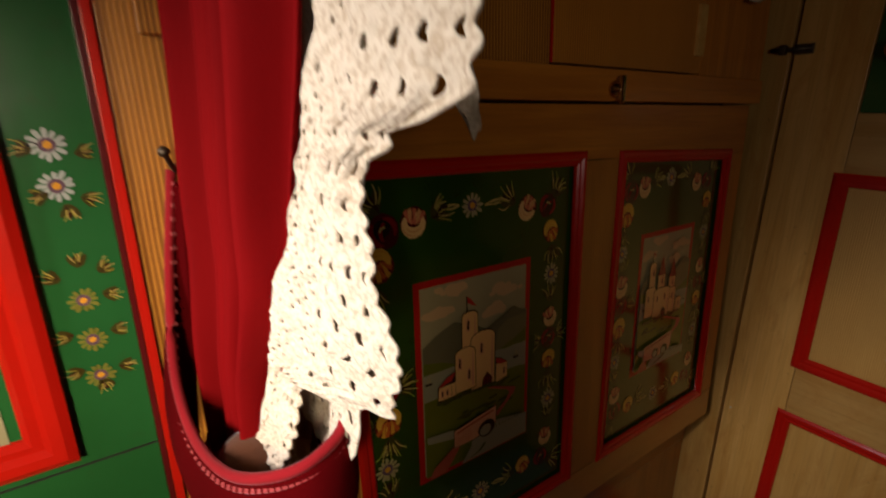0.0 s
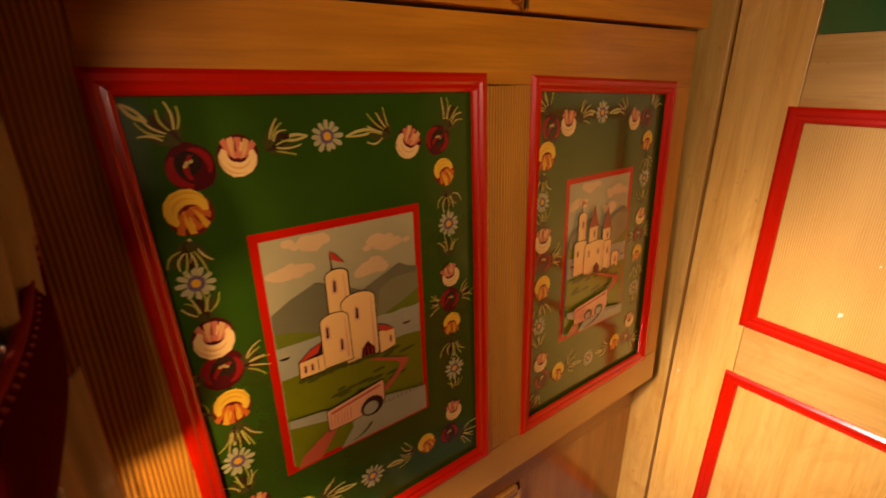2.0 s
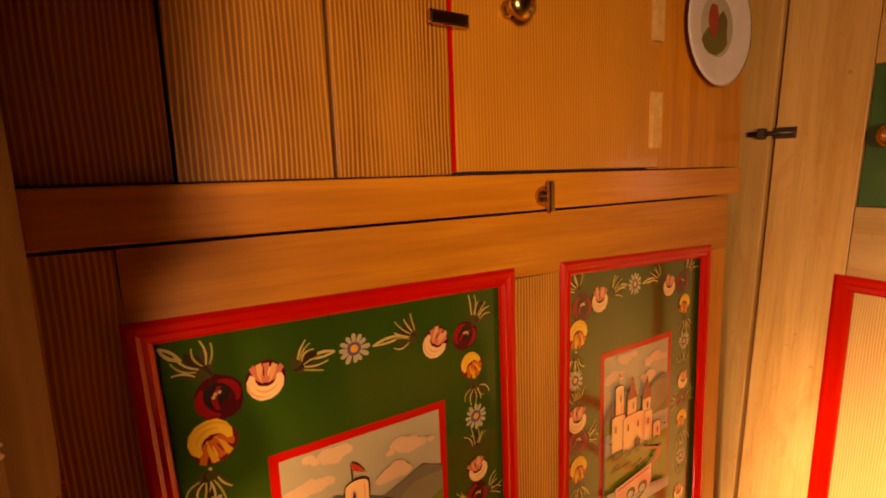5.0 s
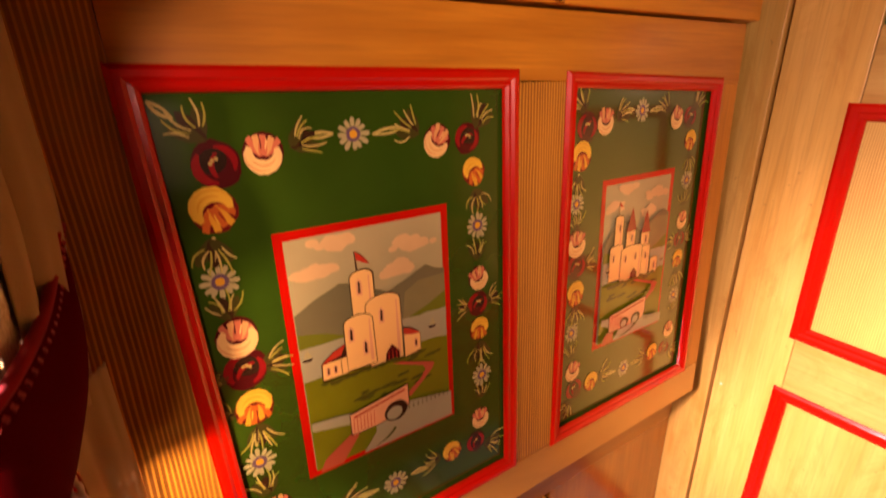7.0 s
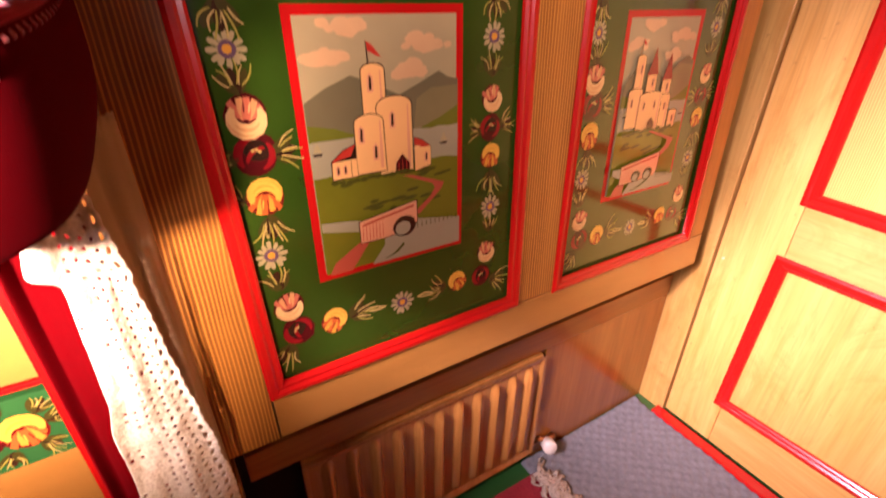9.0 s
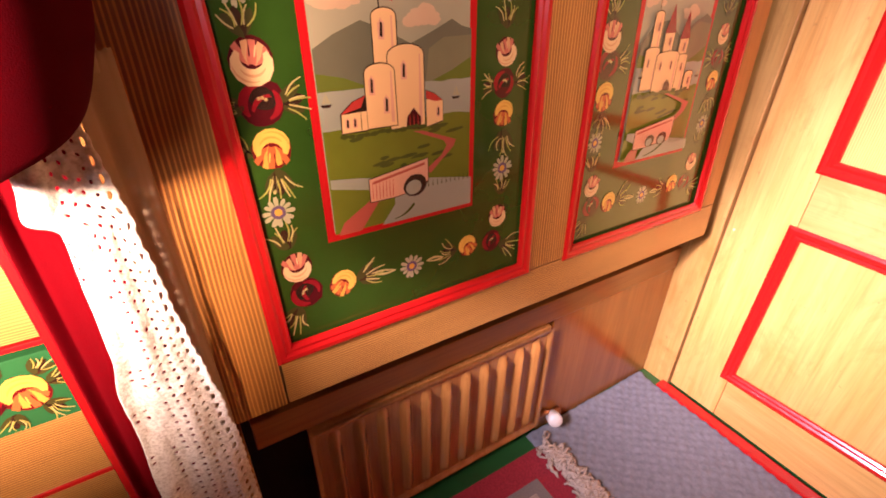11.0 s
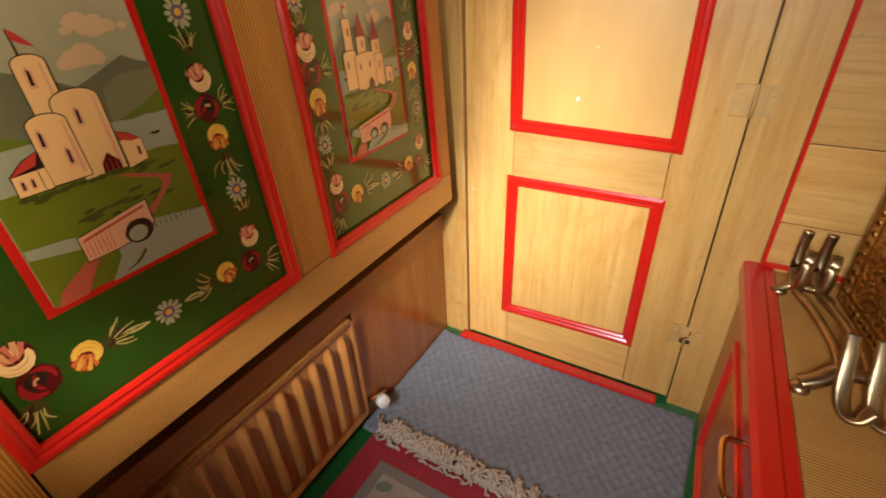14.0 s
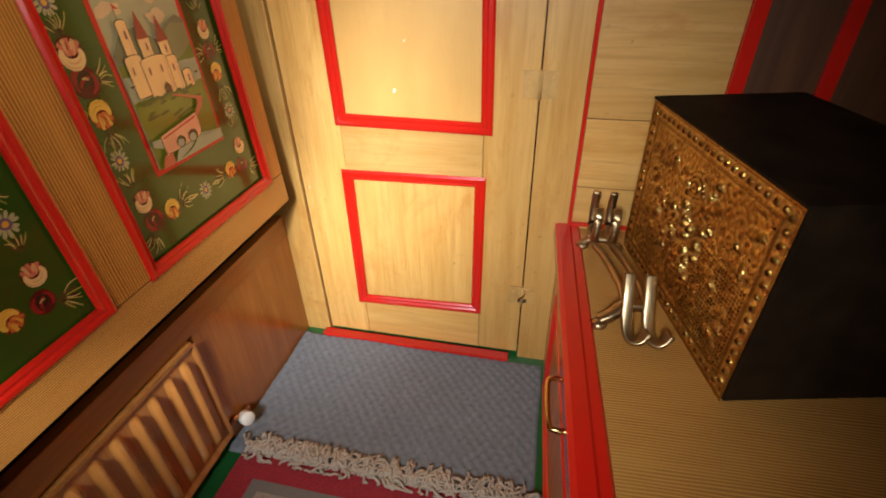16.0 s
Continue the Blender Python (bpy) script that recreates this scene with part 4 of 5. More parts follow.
def pile(name, colour):
    m, nt, b = base(name, 0.95, 0, 0, 0.1)
    fine = noise_out(nt, 420, detail=2)
    big = noise_out(nt, 14, detail=4)
    c = mix(nt, ramp(nt, fine, [(0.3, (0, 0, 0)), (0.7, (1, 1, 1))]), tuple(x * 0.55 for x in colour), colour)
    c = mix(nt, ramp(nt, big, [(0.4, (0.3, 0.3, 0.3)), (0.6, (0, 0, 0))]), c, tuple(x * 0.7 for x in colour))
    nt.links.new(c, b.inputs["Base Color"])
    bump(nt, b, fine, 0.6, 0.003)
    return m


rug = thing("rug", "small woven rug with red border, grey band and fringed end", "rug")
W_red, W_grey, W_cream = pile("rug_red_wool", (0.42, 0.045, 0.055)), pile("rug_grey_wool", (0.27, 0.25, 0.22)), pile("rug_cream_wool", (0.46, 0.40, 0.31))
W_pale = pile("rug_sage_wool", (0.22, 0.27, 0.21))
W_rose = pile("rug_rose_wool", (0.45, 0.15, 0.12))
RU0, RU1, RV0, RV1 = -0.45, 0.672, -0.175, 0.448
for nm, g, z, mt in (("border", 0.0, 0.013, W_red), ("band", 0.058, 0.0142, W_grey), ("field", 0.082, 0.0154, W_cream)):
    part(nm, box(RU0 + g, RU1 - g, RV0 + g, RV1 - g, 0.0005 if not g else 0.010, z, 0.002), mt, rug)
for a, b in ((0.50, 0.27), (0.50, 0.02), (0.28, 0.14), (0.05, 0.27)):
    s = Sheet(lambda a, b, h: Vector((a, b, 0.0156 + h)), 0.0003, 0.0002)
    s.blob(a, b, 0.045, 0.045, 0, W_rose, 16, 0.06)
    s.blob(a, b, 0.030, 0.030, 0, W_cream, 14, 0.06)
    s.blob(a, b, 0.016, 0.018, 0, W_rose, 10, 0.1)
    s.done("medallion", rug, "faded rose medallion")
for a, b in ((0.565, 0.345), (0.565, 0.14), (0.565, -0.07), (0.40, 0.345)):
    s = Sheet(lambda a, b, h: Vector((a, b, 0.0156 + h)), 0.0003, 0.0002)
    s.blob(a, b, 0.013, 0.020, 0.3, W_pale, 8, 0.15)
    s.done("sprig", rug, "faded sage sprig")
M_cotton = plain("fringe_cotton", (0.56, 0.47, 0.36), 0.9, 0, 0.35, 160, 0.5)
rnd = random.Random(5)
k = 0
y = RV0 + 0.004
while y < RV1 + 0.002:
    bm = bmesh.new()
    heading = rnd.uniform(-0.8, 0.8)
    for strand in range(5):
        p = Vector((RU1 - 0.006, y + rnd.uniform(-0.005, 0.005), 0.012))
        pts, a = [p.copy()], heading + rnd.uniform(-0.7, 0.7)
        for n in range(7):
            a += rnd.uniform(-0.95, 0.95)
            p = p + Vector((math.cos(a) * 0.0082, math.sin(a) * 0.0082, 0))
            p.x = min(max(p.x, RU1 - 0.02), RU1 + 0.062)
            p.z = 0.0125 + 0.012 * abs(math.sin(n * 0.55 + strand)) * (1 - n / 9) + (0.003 if n % 2 else 0)
            pts.append(p.copy())
        tube(pts, rnd.uniform(0.0021, 0.0034), 5, False, bm)
    part("tassel", bm, M_cotton, rug, "", True)
    y += rnd.uniform(0.009, 0.015)

# ---- curtain, lace and tie-back at the partition ----
def cloth(name, colour, rough=0.85, weave=900.0, sheen=0.3, vary=0.25):
    m, nt, b = base(name, rough, 0, 0, 0.05)
    b.inputs["Sheen Weight"].default_value = sheen
    fine = noise_out(nt, weave, detail=2)
    big = noise_out(nt, 9, (1, 1, 0.25), detail=4)
    c = mix(nt, ramp(nt, big, [(0.3, (0, 0, 0)), (0.7, (1, 1, 1))]), tuple(x * (1 - vary) for x in colour), colour)
    nt.links.new(c, b.inputs["Base Color"])
    bump(nt, b, fine, 0.25, 0.001)
    return m


M_curtain = cloth("red_curtain_cotton", (0.21, 0.003, 0.003), 0.8, 900, 0.0)
M_lining = cloth("beige_lining", (0.46, 0.33, 0.18), 0.85, 900, 0.0)
M_velvet = cloth("crimson_velvet", (0.085, 0.0010, 0.0016), 0.95, 1200, 0.0)
M_velvet.node_tree.nodes["Principled BSDF"].inputs["Specular IOR Level"].default_value = 0.04
M_lace, nt, b = base("cream_crochet_cotton", 0.92, 0, 0, 0.15)
knob_t = noise_out(nt, 330, detail=2)
nt.links.new(mix(nt, ramp(nt, knob_t, [(0.36, (0, 0, 0)), (0.56, (1, 1, 1))]), (0.60, 0.49, 0.34), (0.78, 0.69, 0.53)), b.inputs["Base Color"])
bump(nt, b, knob_t, 0.4, 0.0022)


def keyed(rows, z):
    """Values of rows (z, v0, v1, ...) at z; the rows run downwards."""
    if z >= rows[0][0]:
        return rows[0][1:]
    for a, b in zip(rows, rows[1:]):
        if a[0] >= z >= b[0]:
            q = (a[0] - z) / (a[0] - b[0])
            q = q * q * (3 - 2 * q)
            return [u + (v - u) * q for u, v in zip(a[1:], b[1:])]
    return rows[-1][1:]


def drape(rows, z1, z0, folds, depth, nu=70, nz=60, lean=0.0, bm=None, phase=0.0):
    """A hanging sheet between two edges (rows: z, x0, y0, x1, y1) with soft folds."""
    out = bm or bmesh.new()
    grid = []
    for j in range(nz + 1):
        z = z1 + (z0 - z1) * j / nz
        x0, y0, x1, y1 = keyed(rows, z)
        dx, dy = x1 - x0, y1 - y0
        d = math.hypot(dx, dy)
        row = []
        for i in range(nu + 1):
            u = i / nu
            w = u + lean * (z - 1.0)
            f = math.sin(2 * math.pi * folds * w + phase) + 0.35 * math.sin(2 * math.pi * folds * 2.3 * w + 1.1 + phase) + 0.3 * noise.noise((u * 5, z * 3, phase))
            f *= depth * min(1.0, 6 * u, 6 * (1 - u) + 0.25)
            row.append(out.verts.new((x0 + dx * u - dy / d * f, y0 + dy * u + dx / d * f, z + 0.002 * noise.noise((u * 9, z * 9, 2)))))
        grid.append(row)
    for j in range(nz):
        for i in range(nu):
            out.faces.new((grid[j][i], grid[j][i + 1], grid[j + 1][i + 1], grid[j + 1][i]))
    return out


def thicken(ob, t, smooth=1):
    m = ob.modifiers.new("thickness", "SOLIDIFY")
    m.thickness, m.offset = t, 0
    if smooth:
        m2 = ob.modifiers.new("round", "SUBSURF")
        m2.levels = m2.render_levels = smooth
    return ob


curtain = thing("curtain", "red cotton curtain with beige lining gathered in a tie-back", "curtain", m=HANG)
UP = [(1.75, 0.050, 0.455, 0.078, 0.19), (1.22, 0.050, 0.450, 0.072, 0.235), (1.05, 0.045, 0.446, 0.068, 0.275), (0.93, 0.036, 0.430, 0.060, 0.310), (0.86, 0.036, 0.42, 0.058, 0.325)]
DOWN = [(0.88, 0.018, 0.395, 0.070, 0.430), (0.70, 0.012, 0.406, 0.080, 0.436), (0.02, 0.010, 0.410, 0.086, 0.440)]
thicken(part("cloth", drape(UP, 1.75, 0.86, 3.4, 0.016), M_curtain, curtain, "", True), 0.0015, 0)
thicken(part("cloth", drape(DOWN, 0.87, 0.03, 0.8, 0.010), M_curtain, curtain, "", True), 0.0015, 0)
LIN = [(1.75, 0.117, 0.452, 0.106, 0.31), (1.20, 0.1168, 0.444, 0.104, 0.32), (1.02, 0.1165, 0.437, 0.104, 0.325), (0.93, 0.112, 0.434, 0.098, 0.335), (0.86, 0.106, 0.43, 0.09, 0.34)]
LIN2 = [(0.88, 0.1155, 0.434, 0.086, 0.39), (0.60, 0.117, 0.429, 0.092, 0.40), (0.40, 0.119, 0.427, 0.098, 0.405)]
thicken(part("lining", drape(LIN, 1.75, 0.86, 2.2, 0.007, phase=2.0), M_lining, curtain, "pale beige lining", True), 0.001, 0)
thicken(part("lining", drape(LIN2, 0.87, 0.40, 1.1, 0.003, phase=0.5), M_lining, curtain, "pale beige lining", True), 0.001, 0)


def crochet(rows, z1, z0, pitch, ripple, edge, dense, seed):
    """Openwork: knobbly stitches with rows of holes left out, solid along one side, and a corded free edge."""
    rg = random.Random(seed)
    widest = max(math.hypot(r[3] - r[1], r[4] - r[2]) for r in rows)
    nu, nz = max(6, int(widest / pitch)), int((z1 - z0) / pitch)
    out, grid = bmesh.new(), []
    for j in range(nz + 1):
        z = z1 + (z0 - z1) * j / nz
        x0, y0, x1, y1 = keyed(rows, z)
        dx, dy = x1 - x0, y1 - y0
        d = math.hypot(dx, dy) or 1e-4
        grow = 1 + edge * (abs(math.sin(z * math.pi / (4 * pitch))) - 0.5 + 0.8 * noise.noise((z * 40, seed, 0))) / max(d, 0.03)
        row = []
        for i in range(nu + 1):
            u = i / nu * grow
            f = ripple * (math.sin(9 * i / nu + z * 11) + 0.6 * math.sin(17 * i / nu - z * 23))
            f += 0.0010 * rg.uniform(-1, 1) + 0.0016 * noise.noise((i * 0.2, j * 0.2, seed))
            z_here = z + 0.0007 * rg.uniform(-1, 1) - 0.003 * math.sin(i * 0.9) * (j > nz - 3)
            row.append(out.verts.new((x0 + dx * u - dy / d * f, y0 + dy * u + dx / d * f, z_here)))
        grid.append(row)
    for j in range(nz):
        for i in range(nu):
            k = nu - 1 - i
            if dense:
                if k < nu * 0.15:
                    hole = k == 2 and j % 4 in (1, 2)
                elif k < nu * 0.62:
                    hole = k % 3 == 2 and (j + k // 3) % 3 == 1
                else:
                    hole = noise.noise((i * 0.25, j * 0.12, 4)) > 0.2 and i % 3 == 1 and j % 3 == 1
            else:
                open_here = noise.noise((i * 0.16, j * 0.09, seed)) > -0.12
                hole = (open_here and i < nu * 0.42 and i % 3 == 1 and (j + 2 * (i // 3)) % 4 == 1) or (i >= nu * 0.42 and (i + 4 * (j // 6)) % 8 in (2, 3) and j % 6 in (2, 3))
            if hole and 0 < i < nu - 1 and rg.random() < 0.93:
                continue
            out.faces.new((grid[j][i], grid[j][i + 1], grid[j + 1][i + 1], grid[j + 1][i]))
    return out


LACE = [(1.45, 0.072, 0.190, 0.085, 0.082), (1.18, 0.070, 0.207, 0.083, 0.118), (1.148, 0.068, 0.222, 0.083, 0.121), (1.132, 0.067, 0.226, 0.082, 0.168), (1.115, 0.066, 0.235, 0.080, 0.197),
        (1.08, 0.065, 0.255, 0.080, 0.187), (1.03, 0.063, 0.295, 0.082, 0.168), (1.002, 0.062, 0.313, 0.083, 0.176), (0.986, 0.062, 0.315, 0.080, 0.215), (0.966, 0.060, 0.315, 0.070, 0.280),
        (0.925, 0.052, 0.320, 0.060, 0.283), (0.88, 0.040, 0.350, 0.050, 0.305)]
LACE2 = [(0.86, 0.046, 0.362, 0.084, 0.372), (0.80, 0.041, 0.370, 0.091, 0.378), (0.772, 0.036, 0.372, 0.094, 0.380), (0.757, 0.052, 0.378, 0.096, 0.381), (0.69, 0.049, 0.380, 0.1005, 0.384),
         (0.64, 0.047, 0.381, 0.105, 0.385), (0.59, 0.039, 0.385, 0.110, 0.388), (0.54, 0.039, 0.387, 0.116, 0.390), (0.46, 0.034, 0.390, 0.121, 0.395), (0.22, 0.034, 0.392, 0.122, 0.397)]
LACE3 = [(1.168, 0.098, 0.156, 0.101, 0.150), (1.150, 0.114, 0.173, 0.121, 0.164), (1.128, 0.147, 0.201, 0.149, 0.197)]
INSIDE = [(1.45, 0.101, 0.318, 0.090, 0.160), (1.16, 0.101, 0.322, 0.090, 0.190), (1.10, 0.101, 0.325, 0.090, 0.216), (1.03, 0.101, 0.328, 0.091, 0.204), (0.96, 0.097, 0.385, 0.090, 0.235), (0.88, 0.094, 0.395, 0.089, 0.265)]
lace = thing("lace_edging", "cream crocheted lace edging hanging along the red curtain", "lace", m=HANG)
thicken(part("upper_fall", crochet(LACE, 1.45, 0.885, 0.0027, 0.0010, 0.006, False, 3), M_lace, lace, "", True), 0.0022)
thicken(part("lower_fall", crochet(LACE2, 0.855, 0.30, 0.0034, 0.0022, 0.0022, True, 8), M_lace, lace, "", True), 0.0020)
thicken(part("loose_end", crochet(LACE3, 1.168, 1.13, 0.0028, 0.002, 0.003, False, 4), M_lace, lace, "", True), 0.0022)
thicken(part("inner_fold", crochet(INSIDE, 1.45, 0.89, 0.0050, 0.0012, 0.002, True, 6), M_lace, lace, "", True), 0.002)

# tie-back band: a broad velvet strip slung from the hook, under the cloth and back to the boards
TIE = [(0.034, 0.448, 1.095), (0.020, 0.442, 1.010), (0.010, 0.412, 0.940), (0.012, 0.355, 0.912), (0.024, 0.298, 0.912), (0.046, 0.264, 0.922), (0.072, 0.252, 0.933),
       (0.098, 0.268, 0.943), (0.110, 0.335, 0.951), (0.113, 0.400, 0.964), (0.116, 0.446, 0.990)]


def smooth_path(pts, n):
    pts = [Vector(p) for p in pts]
    out = []
    for i in range(len(pts) - 1):
        p0, p1, p2, p3 = pts[max(i - 1, 0)], pts[i], pts[i + 1], pts[min(i + 2, len(pts) - 1)]
        for k in range(n):
            t = k / n
            out.append(0.5 * (2 * p1 + (p2 - p0) * t + (2 * p0 - 5 * p1 + 4 * p2 - p3) * t * t + (3 * p1 - p0 - 3 * p2 + p3) * t ** 3))
    return out + [pts[-1]]


tie = thing("tieback", "broad crimson velvet tie-back with a stitched rim", "tie-back", m=AFT)
rim = smooth_path(TIE, 8)
bm, grid = bmesh.new(), []
for i, p in enumerate(rim):
    q = i / (len(rim) - 1)
    tall = 0.105 * min(1.0, 0.12 + 3.0 * math.sin(math.pi * q)) if 0 < q < 1 else 0.014
    tall = min(tall, 0.095)
    c = Vector((0.062, 0.40, p.z))
    outw = (p - c)
    outw.z = 0
    outw.normalize()
    grid.append([bm.verts.new(p + outw * (0.012 * math.sin(math.pi * k / 8) * min(1, 6 * q, 6 * (1 - q)) - 0.010 * (k / 8) ** 2) - Vector((0, 0, tall * k / 8))) for k in range(9)])
for a, b in zip(grid, grid[1:]):
    for k in range(8):
        bm.faces.new((a[k], b[k], b[k + 1], a[k + 1]))
thicken(part("band", bm, M_velvet, tie, "", True), 0.004, 1)
part("rim_piping", tube(rim, 0.0038, 8), cloth("crimson_piping", (0.30, 0.012, 0.016), 0.8, 900, 0.1), tie, "brighter crimson piping", True)
M_thread = cloth("pale_red_thread", (0.40, 0.06, 0.06))
bm = bmesh.new()
for i in range(0, len(rim) - 1):
    p, d = rim[i] * 0.5 + rim[i + 1] * 0.5, (rim[i + 1] - rim[i]).normalized()
    tube([p + Vector((0, 0, -0.0075)) - d * 0.0015, p + Vector((0, 0, -0.0075)) + d * 0.0015], 0.0048, 5, False, bm)
part("stitching", bm, M_thread, tie, "row of pale red stitches")
hook = thing("curtain_hook", "small iron curtain hook screwed into the post", "hook", m=HANG)
part("shank", tube(smooth_path([(0.036, 0.464, 1.098), (0.034, 0.448, 1.094), (0.029, 0.436, 1.102), (0.026, 0.430, 1.110)], 4), 0.0022, 8), M_iron, hook, "", True)
part("ball", lathe([(0.0008, -0.0045), (0.0036, -0.003), (0.0048, 0), (0.0036, 0.003), (0.0008, 0.0045)], 10, None, Matrix.Translation((0.0255, 0.429, 1.111))), M_iron, hook, "", True)
prop = thing("curtain_weight", "brown folded curtain hem resting in the tie-back", "cloth", m=HANG)
part("hem", lathe([(0.001, -0.020), (0.018, -0.014), (0.026, 0), (0.020, 0.012), (0.001, 0.016)], 14, None, Matrix.Translation((0.044, 0.325, 0.892)) @ Matrix.Rotation(0.5, 4, "X")), cloth("brown_hem", (0.11, 0.040, 0.016)), prop, "", True)

# ---- painted boards aft ----
P_olive = paint("paint_dull_gold", (0.22, 0.22, 0.035))
P_frost = paint("paint_frost_white", (0.46, 0.50, 0.46))


def onaft(a, b, h):
    return Vector((a, 0.4995 - h, b))


side_board = [o for o in aft.children if o.name.startswith("side_board")][0]
for z, mt in ((1.115, P_frost), (1.082, P_frost)):
    daisy(onaft, side_board, -0.045, z, 0.0130, mt)
for z in (0.981, 0.943, 0.907):
    daisy(onaft, side_board, -0.045, z, 0.0115, P_olive)
for a, z, t in ((-0.055, 1.112, 3.0), (-0.028, 1.108, 0.1), (-0.052, 1.076, 3.4), (-0.03, 1.072, -0.4), (-0.041, 1.066, -1.5), (-0.058, 1.002, 2.6), (-0.030, 1.005, 0.6), (-0.030, 0.985, -0.3),
                (-0.058, 0.950, 3.1), (-0.030, 0.948, 0.0), (-0.056, 0.915, 3.3), (-0.030, 0.912, -0.2), (-0.044, 0.902, -1.4), (-0.043, 1.012, 1.6)):
    sprig(onaft, side_board, a, z, t, 0.015, 4)
inset = part("inset_panel", box(-0.40, -0.104, 0.4955, 0.4995, 0.853, 1.45, 0.0005), M_green2, aft, "green inset panel with a cream strip")
moulding(aft, corners(-0.42, -0.073, 0.832, 1.47), 0.036, lambda a, b, h: Vector((a, 0.4993 - h * 1.6, b)))
part("cream_strip", box(-0.388, -0.116, 0.4945, 0.4953, 0.866, 0.90, 0), P_water, inset)
part("board_joint", box(-0.79, -0.0125, 0.4985, 0.4998, 0.8185, 0.8200, 0), M_dark, aft)
part("dark_edge", box(-0.0115, -0.0065, 0.475, 0.53, 0.0, ZC - 0.01, 0.001), paint("paint_oxblood", (0.10, 0.008, 0.008)), pillar, "oxblood painted edge")


def onband(a, b, h):
    return Vector((a, 0.4955 - h, b))


band = [o for o in aft.children if o.name.startswith("drawer_band")][0]
for a, k, r in ((-0.050, "Y", 0.026), (-0.086, "R", 0.024), (-0.118, "P", 0.024)):
    rose(onband, band, a, 0.547, r, k)
for a, z, t in ((-0.030, 0.552, 0.2), (-0.036, 0.566, 0.9), (-0.040, 0.528, -0.9), (-0.064, 0.570, 1.9), (-0.066, 0.524, -1.9), (-0.140, 0.547, 3.1)):
    sprig(onband, band, a, z, t, 0.026, 5)

# ---- brass-faced box on the locker ----
chest = thing("brass_box", "dark box with an embossed brass front standing on the locker", "box")
U = Vector((0.386, 0.088, 0)).normalized()
N = Vector((-U.y, U.x, 0))
B0, BL, BH, BD = Vector((0.644, -0.418, ZS)), 0.398, 0.298, 0.25
M_emboss, nt, b = base("embossed_brass", 0.30, 1.0)
# Pointiness puts relief shading into the colour: hollows dark, ridges highlighted
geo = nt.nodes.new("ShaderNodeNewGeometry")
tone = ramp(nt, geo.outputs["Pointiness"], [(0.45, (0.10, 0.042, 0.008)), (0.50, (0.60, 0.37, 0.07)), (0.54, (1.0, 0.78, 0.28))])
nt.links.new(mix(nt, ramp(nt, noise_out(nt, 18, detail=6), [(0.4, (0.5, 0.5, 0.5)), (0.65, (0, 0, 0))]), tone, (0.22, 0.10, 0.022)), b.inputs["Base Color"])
nt.links.new(ramp(nt, noise_out(nt, 60, detail=4), [(0.3, (0.24, 0.24, 0.24)), (0.7, (0.46, 0.46, 0.46))]), b.inputs["Roughness"])
hammer = nt.nodes.new("ShaderNodeTexVoronoi")
hammer.inputs["Scale"].default_value = 210
tco = nt.nodes.new("ShaderNodeTexCoord")
nt.links.new(tco.outputs["Object"], hammer.inputs["Vector"])
bump(nt, b, hammer.outputs["Distance"], 0.55, 0.003)
M_box = plain("blackened_metal_sheet", (0.022, 0.012, 0.005), 0.7, 0.0, 0.65, 16, 0.3)
M_box.node_tree.nodes["Principled BSDF"].inputs["Specular IOR Level"].default_value = 0.08
rg = random.Random(11)
grapes = [(0.20 + rg.gauss(0, 0.030), 0.135 + rg.gauss(0, 0.036), rg.uniform(0.007, 0.011)) for _ in range(42)]
leaves = [(rg.uniform(0.05, 0.36), rg.uniform(0.05, 0.25), rg.uniform(0.010, 0.022), rg.uniform(0, 6.28)) for _ in range(40)]


def emboss(u, v):
    e = min(u, v, BL - u, BH - v)
    h = 0.0
    if e < 0.006:
        h = 0.003
    elif e < 0.024:
        along = u if min(v, BH - v) < min(u, BL - u) else v
        a, r = (along % 0.018) - 0.009, e - 0.015
        h = 0.0045 * max(0.0, 1 - (a * a + r * r) / 0.00004) + 0.0008
    elif e < 0.030:
        h = 0.0026
    else:
        for a, c, r in grapes:
            d = (u - a) ** 2 + (v - c) ** 2
            if d < r * r:
                h = max(h, 0.0085 * math.sqrt(1 - d / (r * r)))
        if h == 0:
            d = math.hypot((u - 0.20) / 0.030, (v - 0.225) / 0.024)
            if d < 1:
                h = 0.006 * (1 - d * d) + 0.0015 * math.sin(d * 22)
            for a, c, r, t in leaves:
                x, y = (u - a) * math.cos(t) + (v - c) * math.sin(t), -(u - a) * math.sin(t) + (v - c) * math.cos(t)
                d = (x / r) ** 2 + (y / (r * 0.5)) ** 2
                if d < 1:
                    h = max(h, 0.0042 * (1 - d) + 0.0010 * abs(math.sin(x * 900)))
            if u < 0.17 and v < 0.16 and h == 0:
                h += 0.0024 * max(0.0, math.sin((u + v) * 480) * math.sin((u - v) * 480))
            h += 0.0030 * abs(noise.noise((u * 55, v * 55, 2.0))) + 0.0014 * noise.noise((u * 140, v * 140, 0))
    return h * 1.25


bm, grid = bmesh.new(), []
nu, nv = 190, 136
for i in range(nu + 1):
    grid.append([])
    for j in range(nv + 1):
        u, v = BL * i / nu, BH * j / nv
        grid[-1].append(bm.verts.new(B0 + U * u + N * (emboss(u, v) + 0.0005) + Vector((0, 0, v))))
for i in range(nu):
    for j in range(nv):
        bm.faces.new((grid[i][j], grid[i + 1][j], grid[i + 1][j + 1], grid[i][j + 1]))
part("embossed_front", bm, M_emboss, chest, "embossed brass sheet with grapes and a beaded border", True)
bm = box(0, BL, -BD, 0, 0, BH, 0.004)
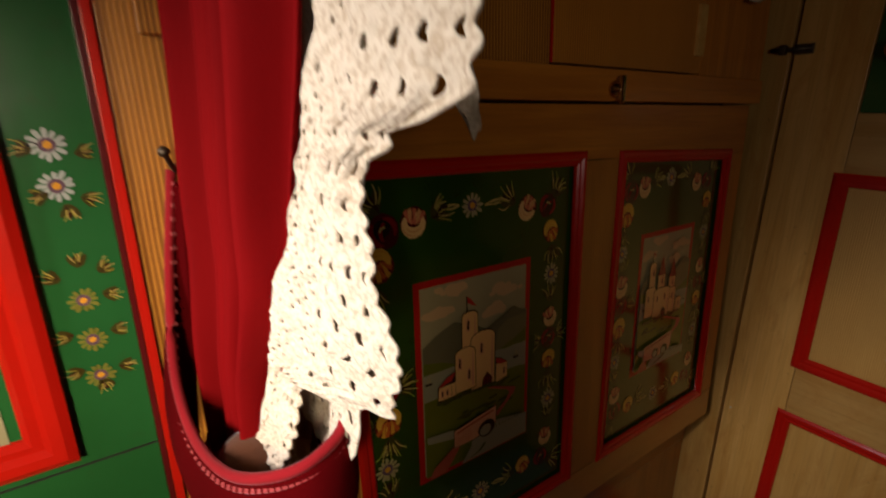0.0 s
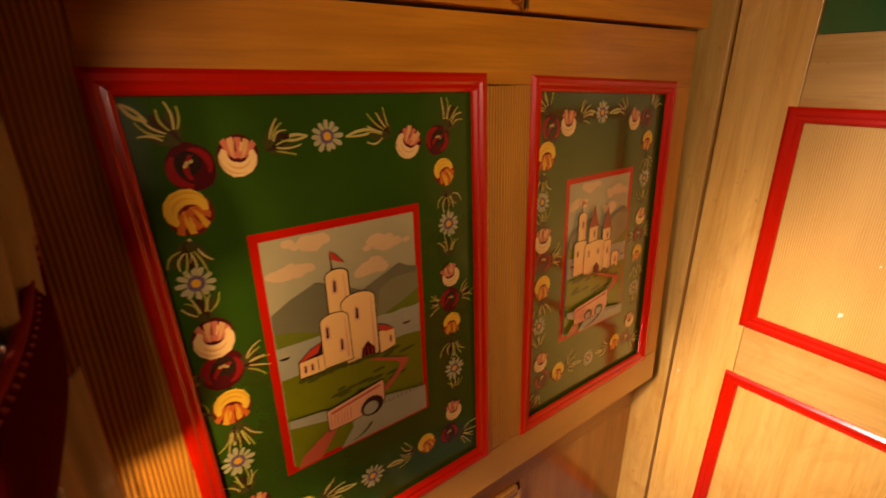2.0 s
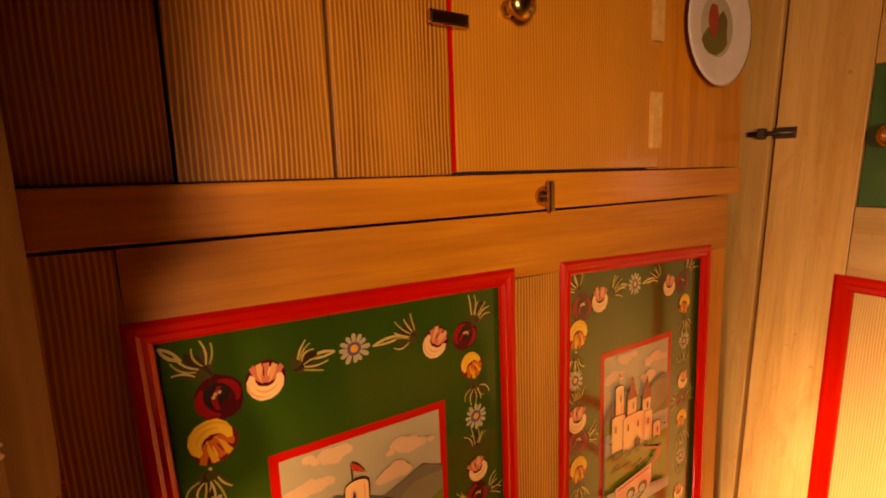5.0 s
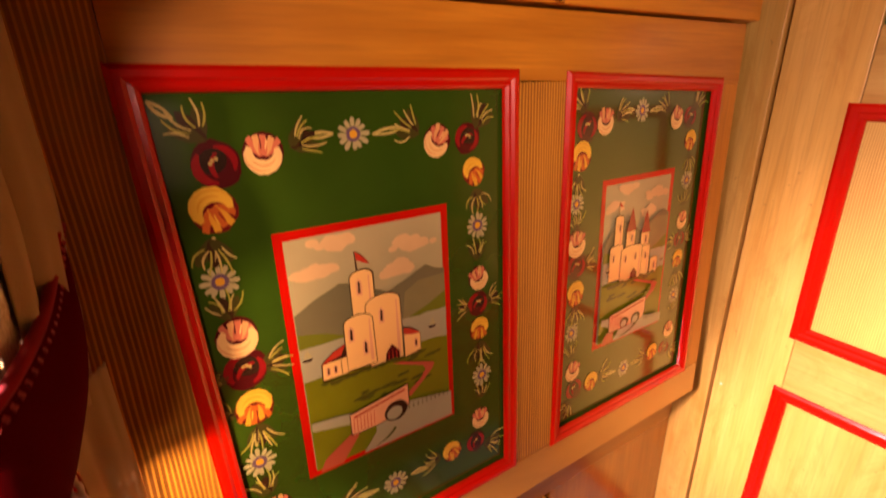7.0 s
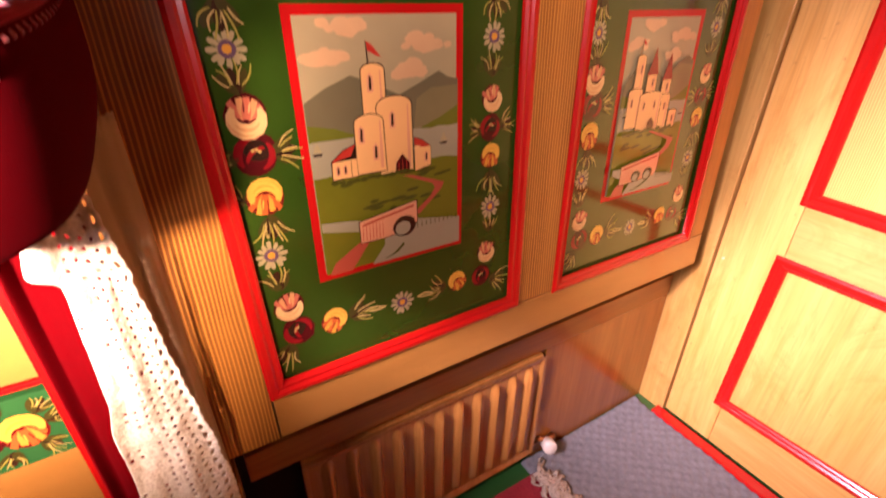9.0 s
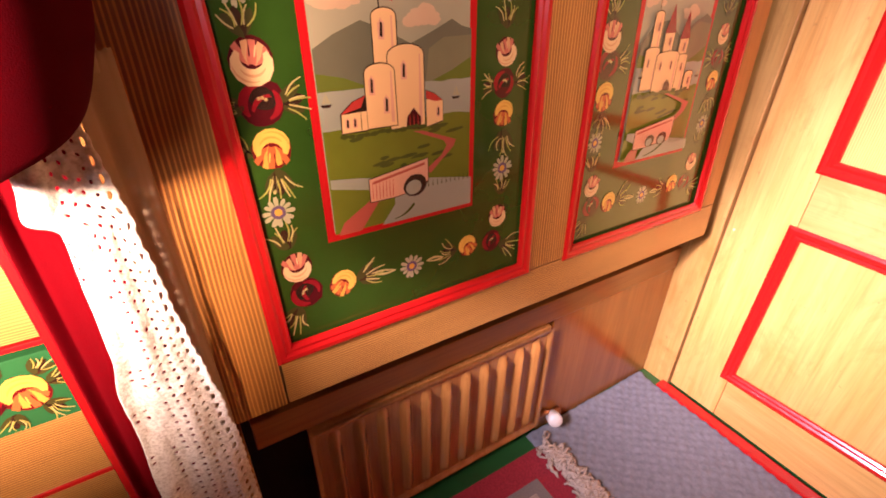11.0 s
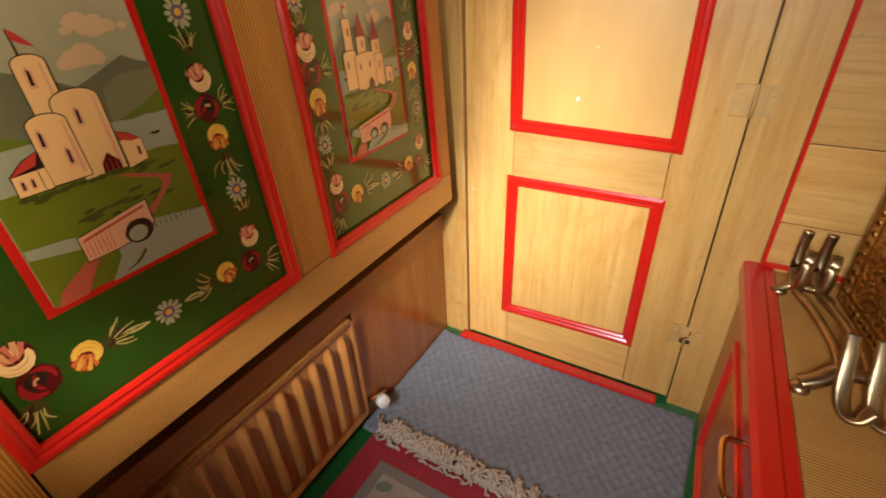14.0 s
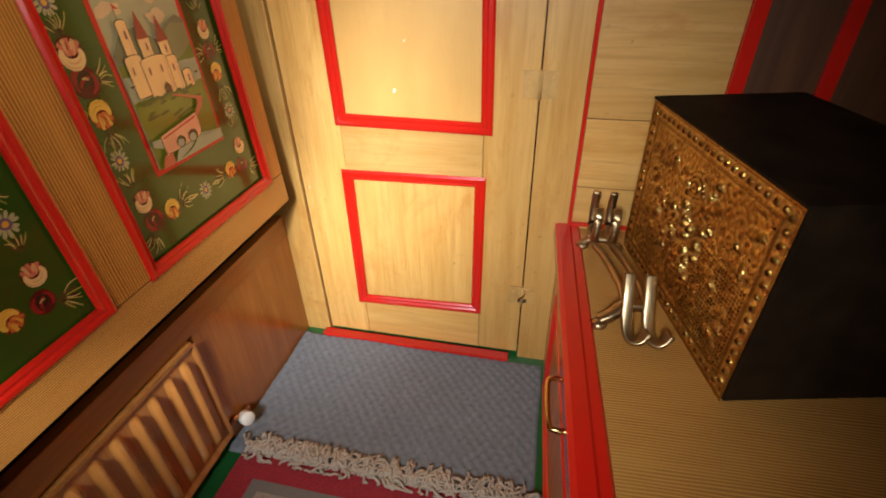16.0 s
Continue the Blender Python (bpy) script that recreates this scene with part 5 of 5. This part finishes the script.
bmesh.ops.transform(bm, matrix=Matrix.Translation(B0) @ Matrix.Rotation(math.atan2(U.y, U.x), 4, "Z"), verts=bm.verts)
part("body", bm, M_box, chest, "blackened sheet body")
bm = box(-0.003, BL + 0.003, -BD - 0.003, 0.006, BH, BH + 0.005, 0.002)
bmesh.ops.transform(bm, matrix=Matrix.Translation(B0) @ Matrix.Rotation(math.atan2(U.y, U.x), 4, "Z"), verts=bm.verts)
part("lid", bm, M_box, chest, "dark lid with a worn edge")

# ---- brass rest with curled ends ----
rest = thing("brass_rest", "polished brass rest with two bars and curled ends on the locker", "brass ornament")


def ribbon(points, wide, thick, name, label=""):
    p = smooth_path(points, 6)
    w, t = wide / 2, thick / 2
    part(name, strip(p, [(-w, -t), (-w, t), (-w * 0.6, t * 1.5), (w * 0.6, t * 1.5), (w, t), (w, -t)]), M_pale, rest, label, True)


for y, far in ((-0.300, -0.258), (-0.332, -0.291)):
    ribbon([(0.800, y - 0.002, ZS + 0.026), (0.84, y + 0.004, ZS + 0.034), (0.91, (y + far) / 2, ZS + 0.034), (0.97, far - 0.004, ZS + 0.028), (1.020, far, ZS + 0.020)], 0.010, 0.008, "bar")
    ribbon([(0.806, y, ZS + 0.085), (0.786, y, ZS + 0.062), (0.762, y - 0.001, ZS + 0.026), (0.742, y - 0.006, ZS + 0.008), (0.733, y - 0.018, ZS + 0.009), (0.738, y - 0.030, ZS + 0.026)], 0.018, 0.005, "front_curl")
    ribbon([(0.985, far - 0.002, ZS + 0.024), (0.975, far - 0.003, ZS + 0.055), (0.985, far - 0.004, ZS + 0.085), (0.998, far - 0.004, ZS + 0.094)], 0.015, 0.005, "prong")
    ribbon([(1.012, far, ZS + 0.020), (1.040, far, ZS + 0.036), (1.050, far, ZS + 0.075), (1.042, far, ZS + 0.108)], 0.015, 0.005, "back_curl")
ribbon([(0.775, -0.262, ZS + 0.006), (0.782, -0.282, ZS + 0.016), (0.795, -0.300, ZS + 0.026), (0.800, -0.332, ZS + 0.026)], 0.020, 0.010, "yoke")
ribbon([(1.010, -0.240, ZS + 0.005), (1.010, -0.258, ZS + 0.018), (1.010, -0.291, ZS + 0.018), (1.010, -0.310, ZS + 0.006)], 0.016, 0.008, "yoke")
for x, y in ((0.768, -0.262), (1.008, -0.242), (1.008, -0.310)):
    part("foot", lathe([(0.012, 0), (0.013, 0.004), (0.010, 0.009), (0.002, 0.011)], 14, None, Matrix.Translation((x, y, ZS + 0.0005))), M_pale, rest, "", True)

# ---- locker door handle ----
part("handle", tube(smooth_path([(0.592, -0.199, 0.372), (0.592, -0.180, 0.374), (0.600, -0.170, 0.374), (0.640, -0.168, 0.374), (0.680, -0.170, 0.374), (0.688, -0.180, 0.374), (0.688, -0.199, 0.372)], 5), 0.0045, 8), M_brass, bench, "brass bow handle", True)
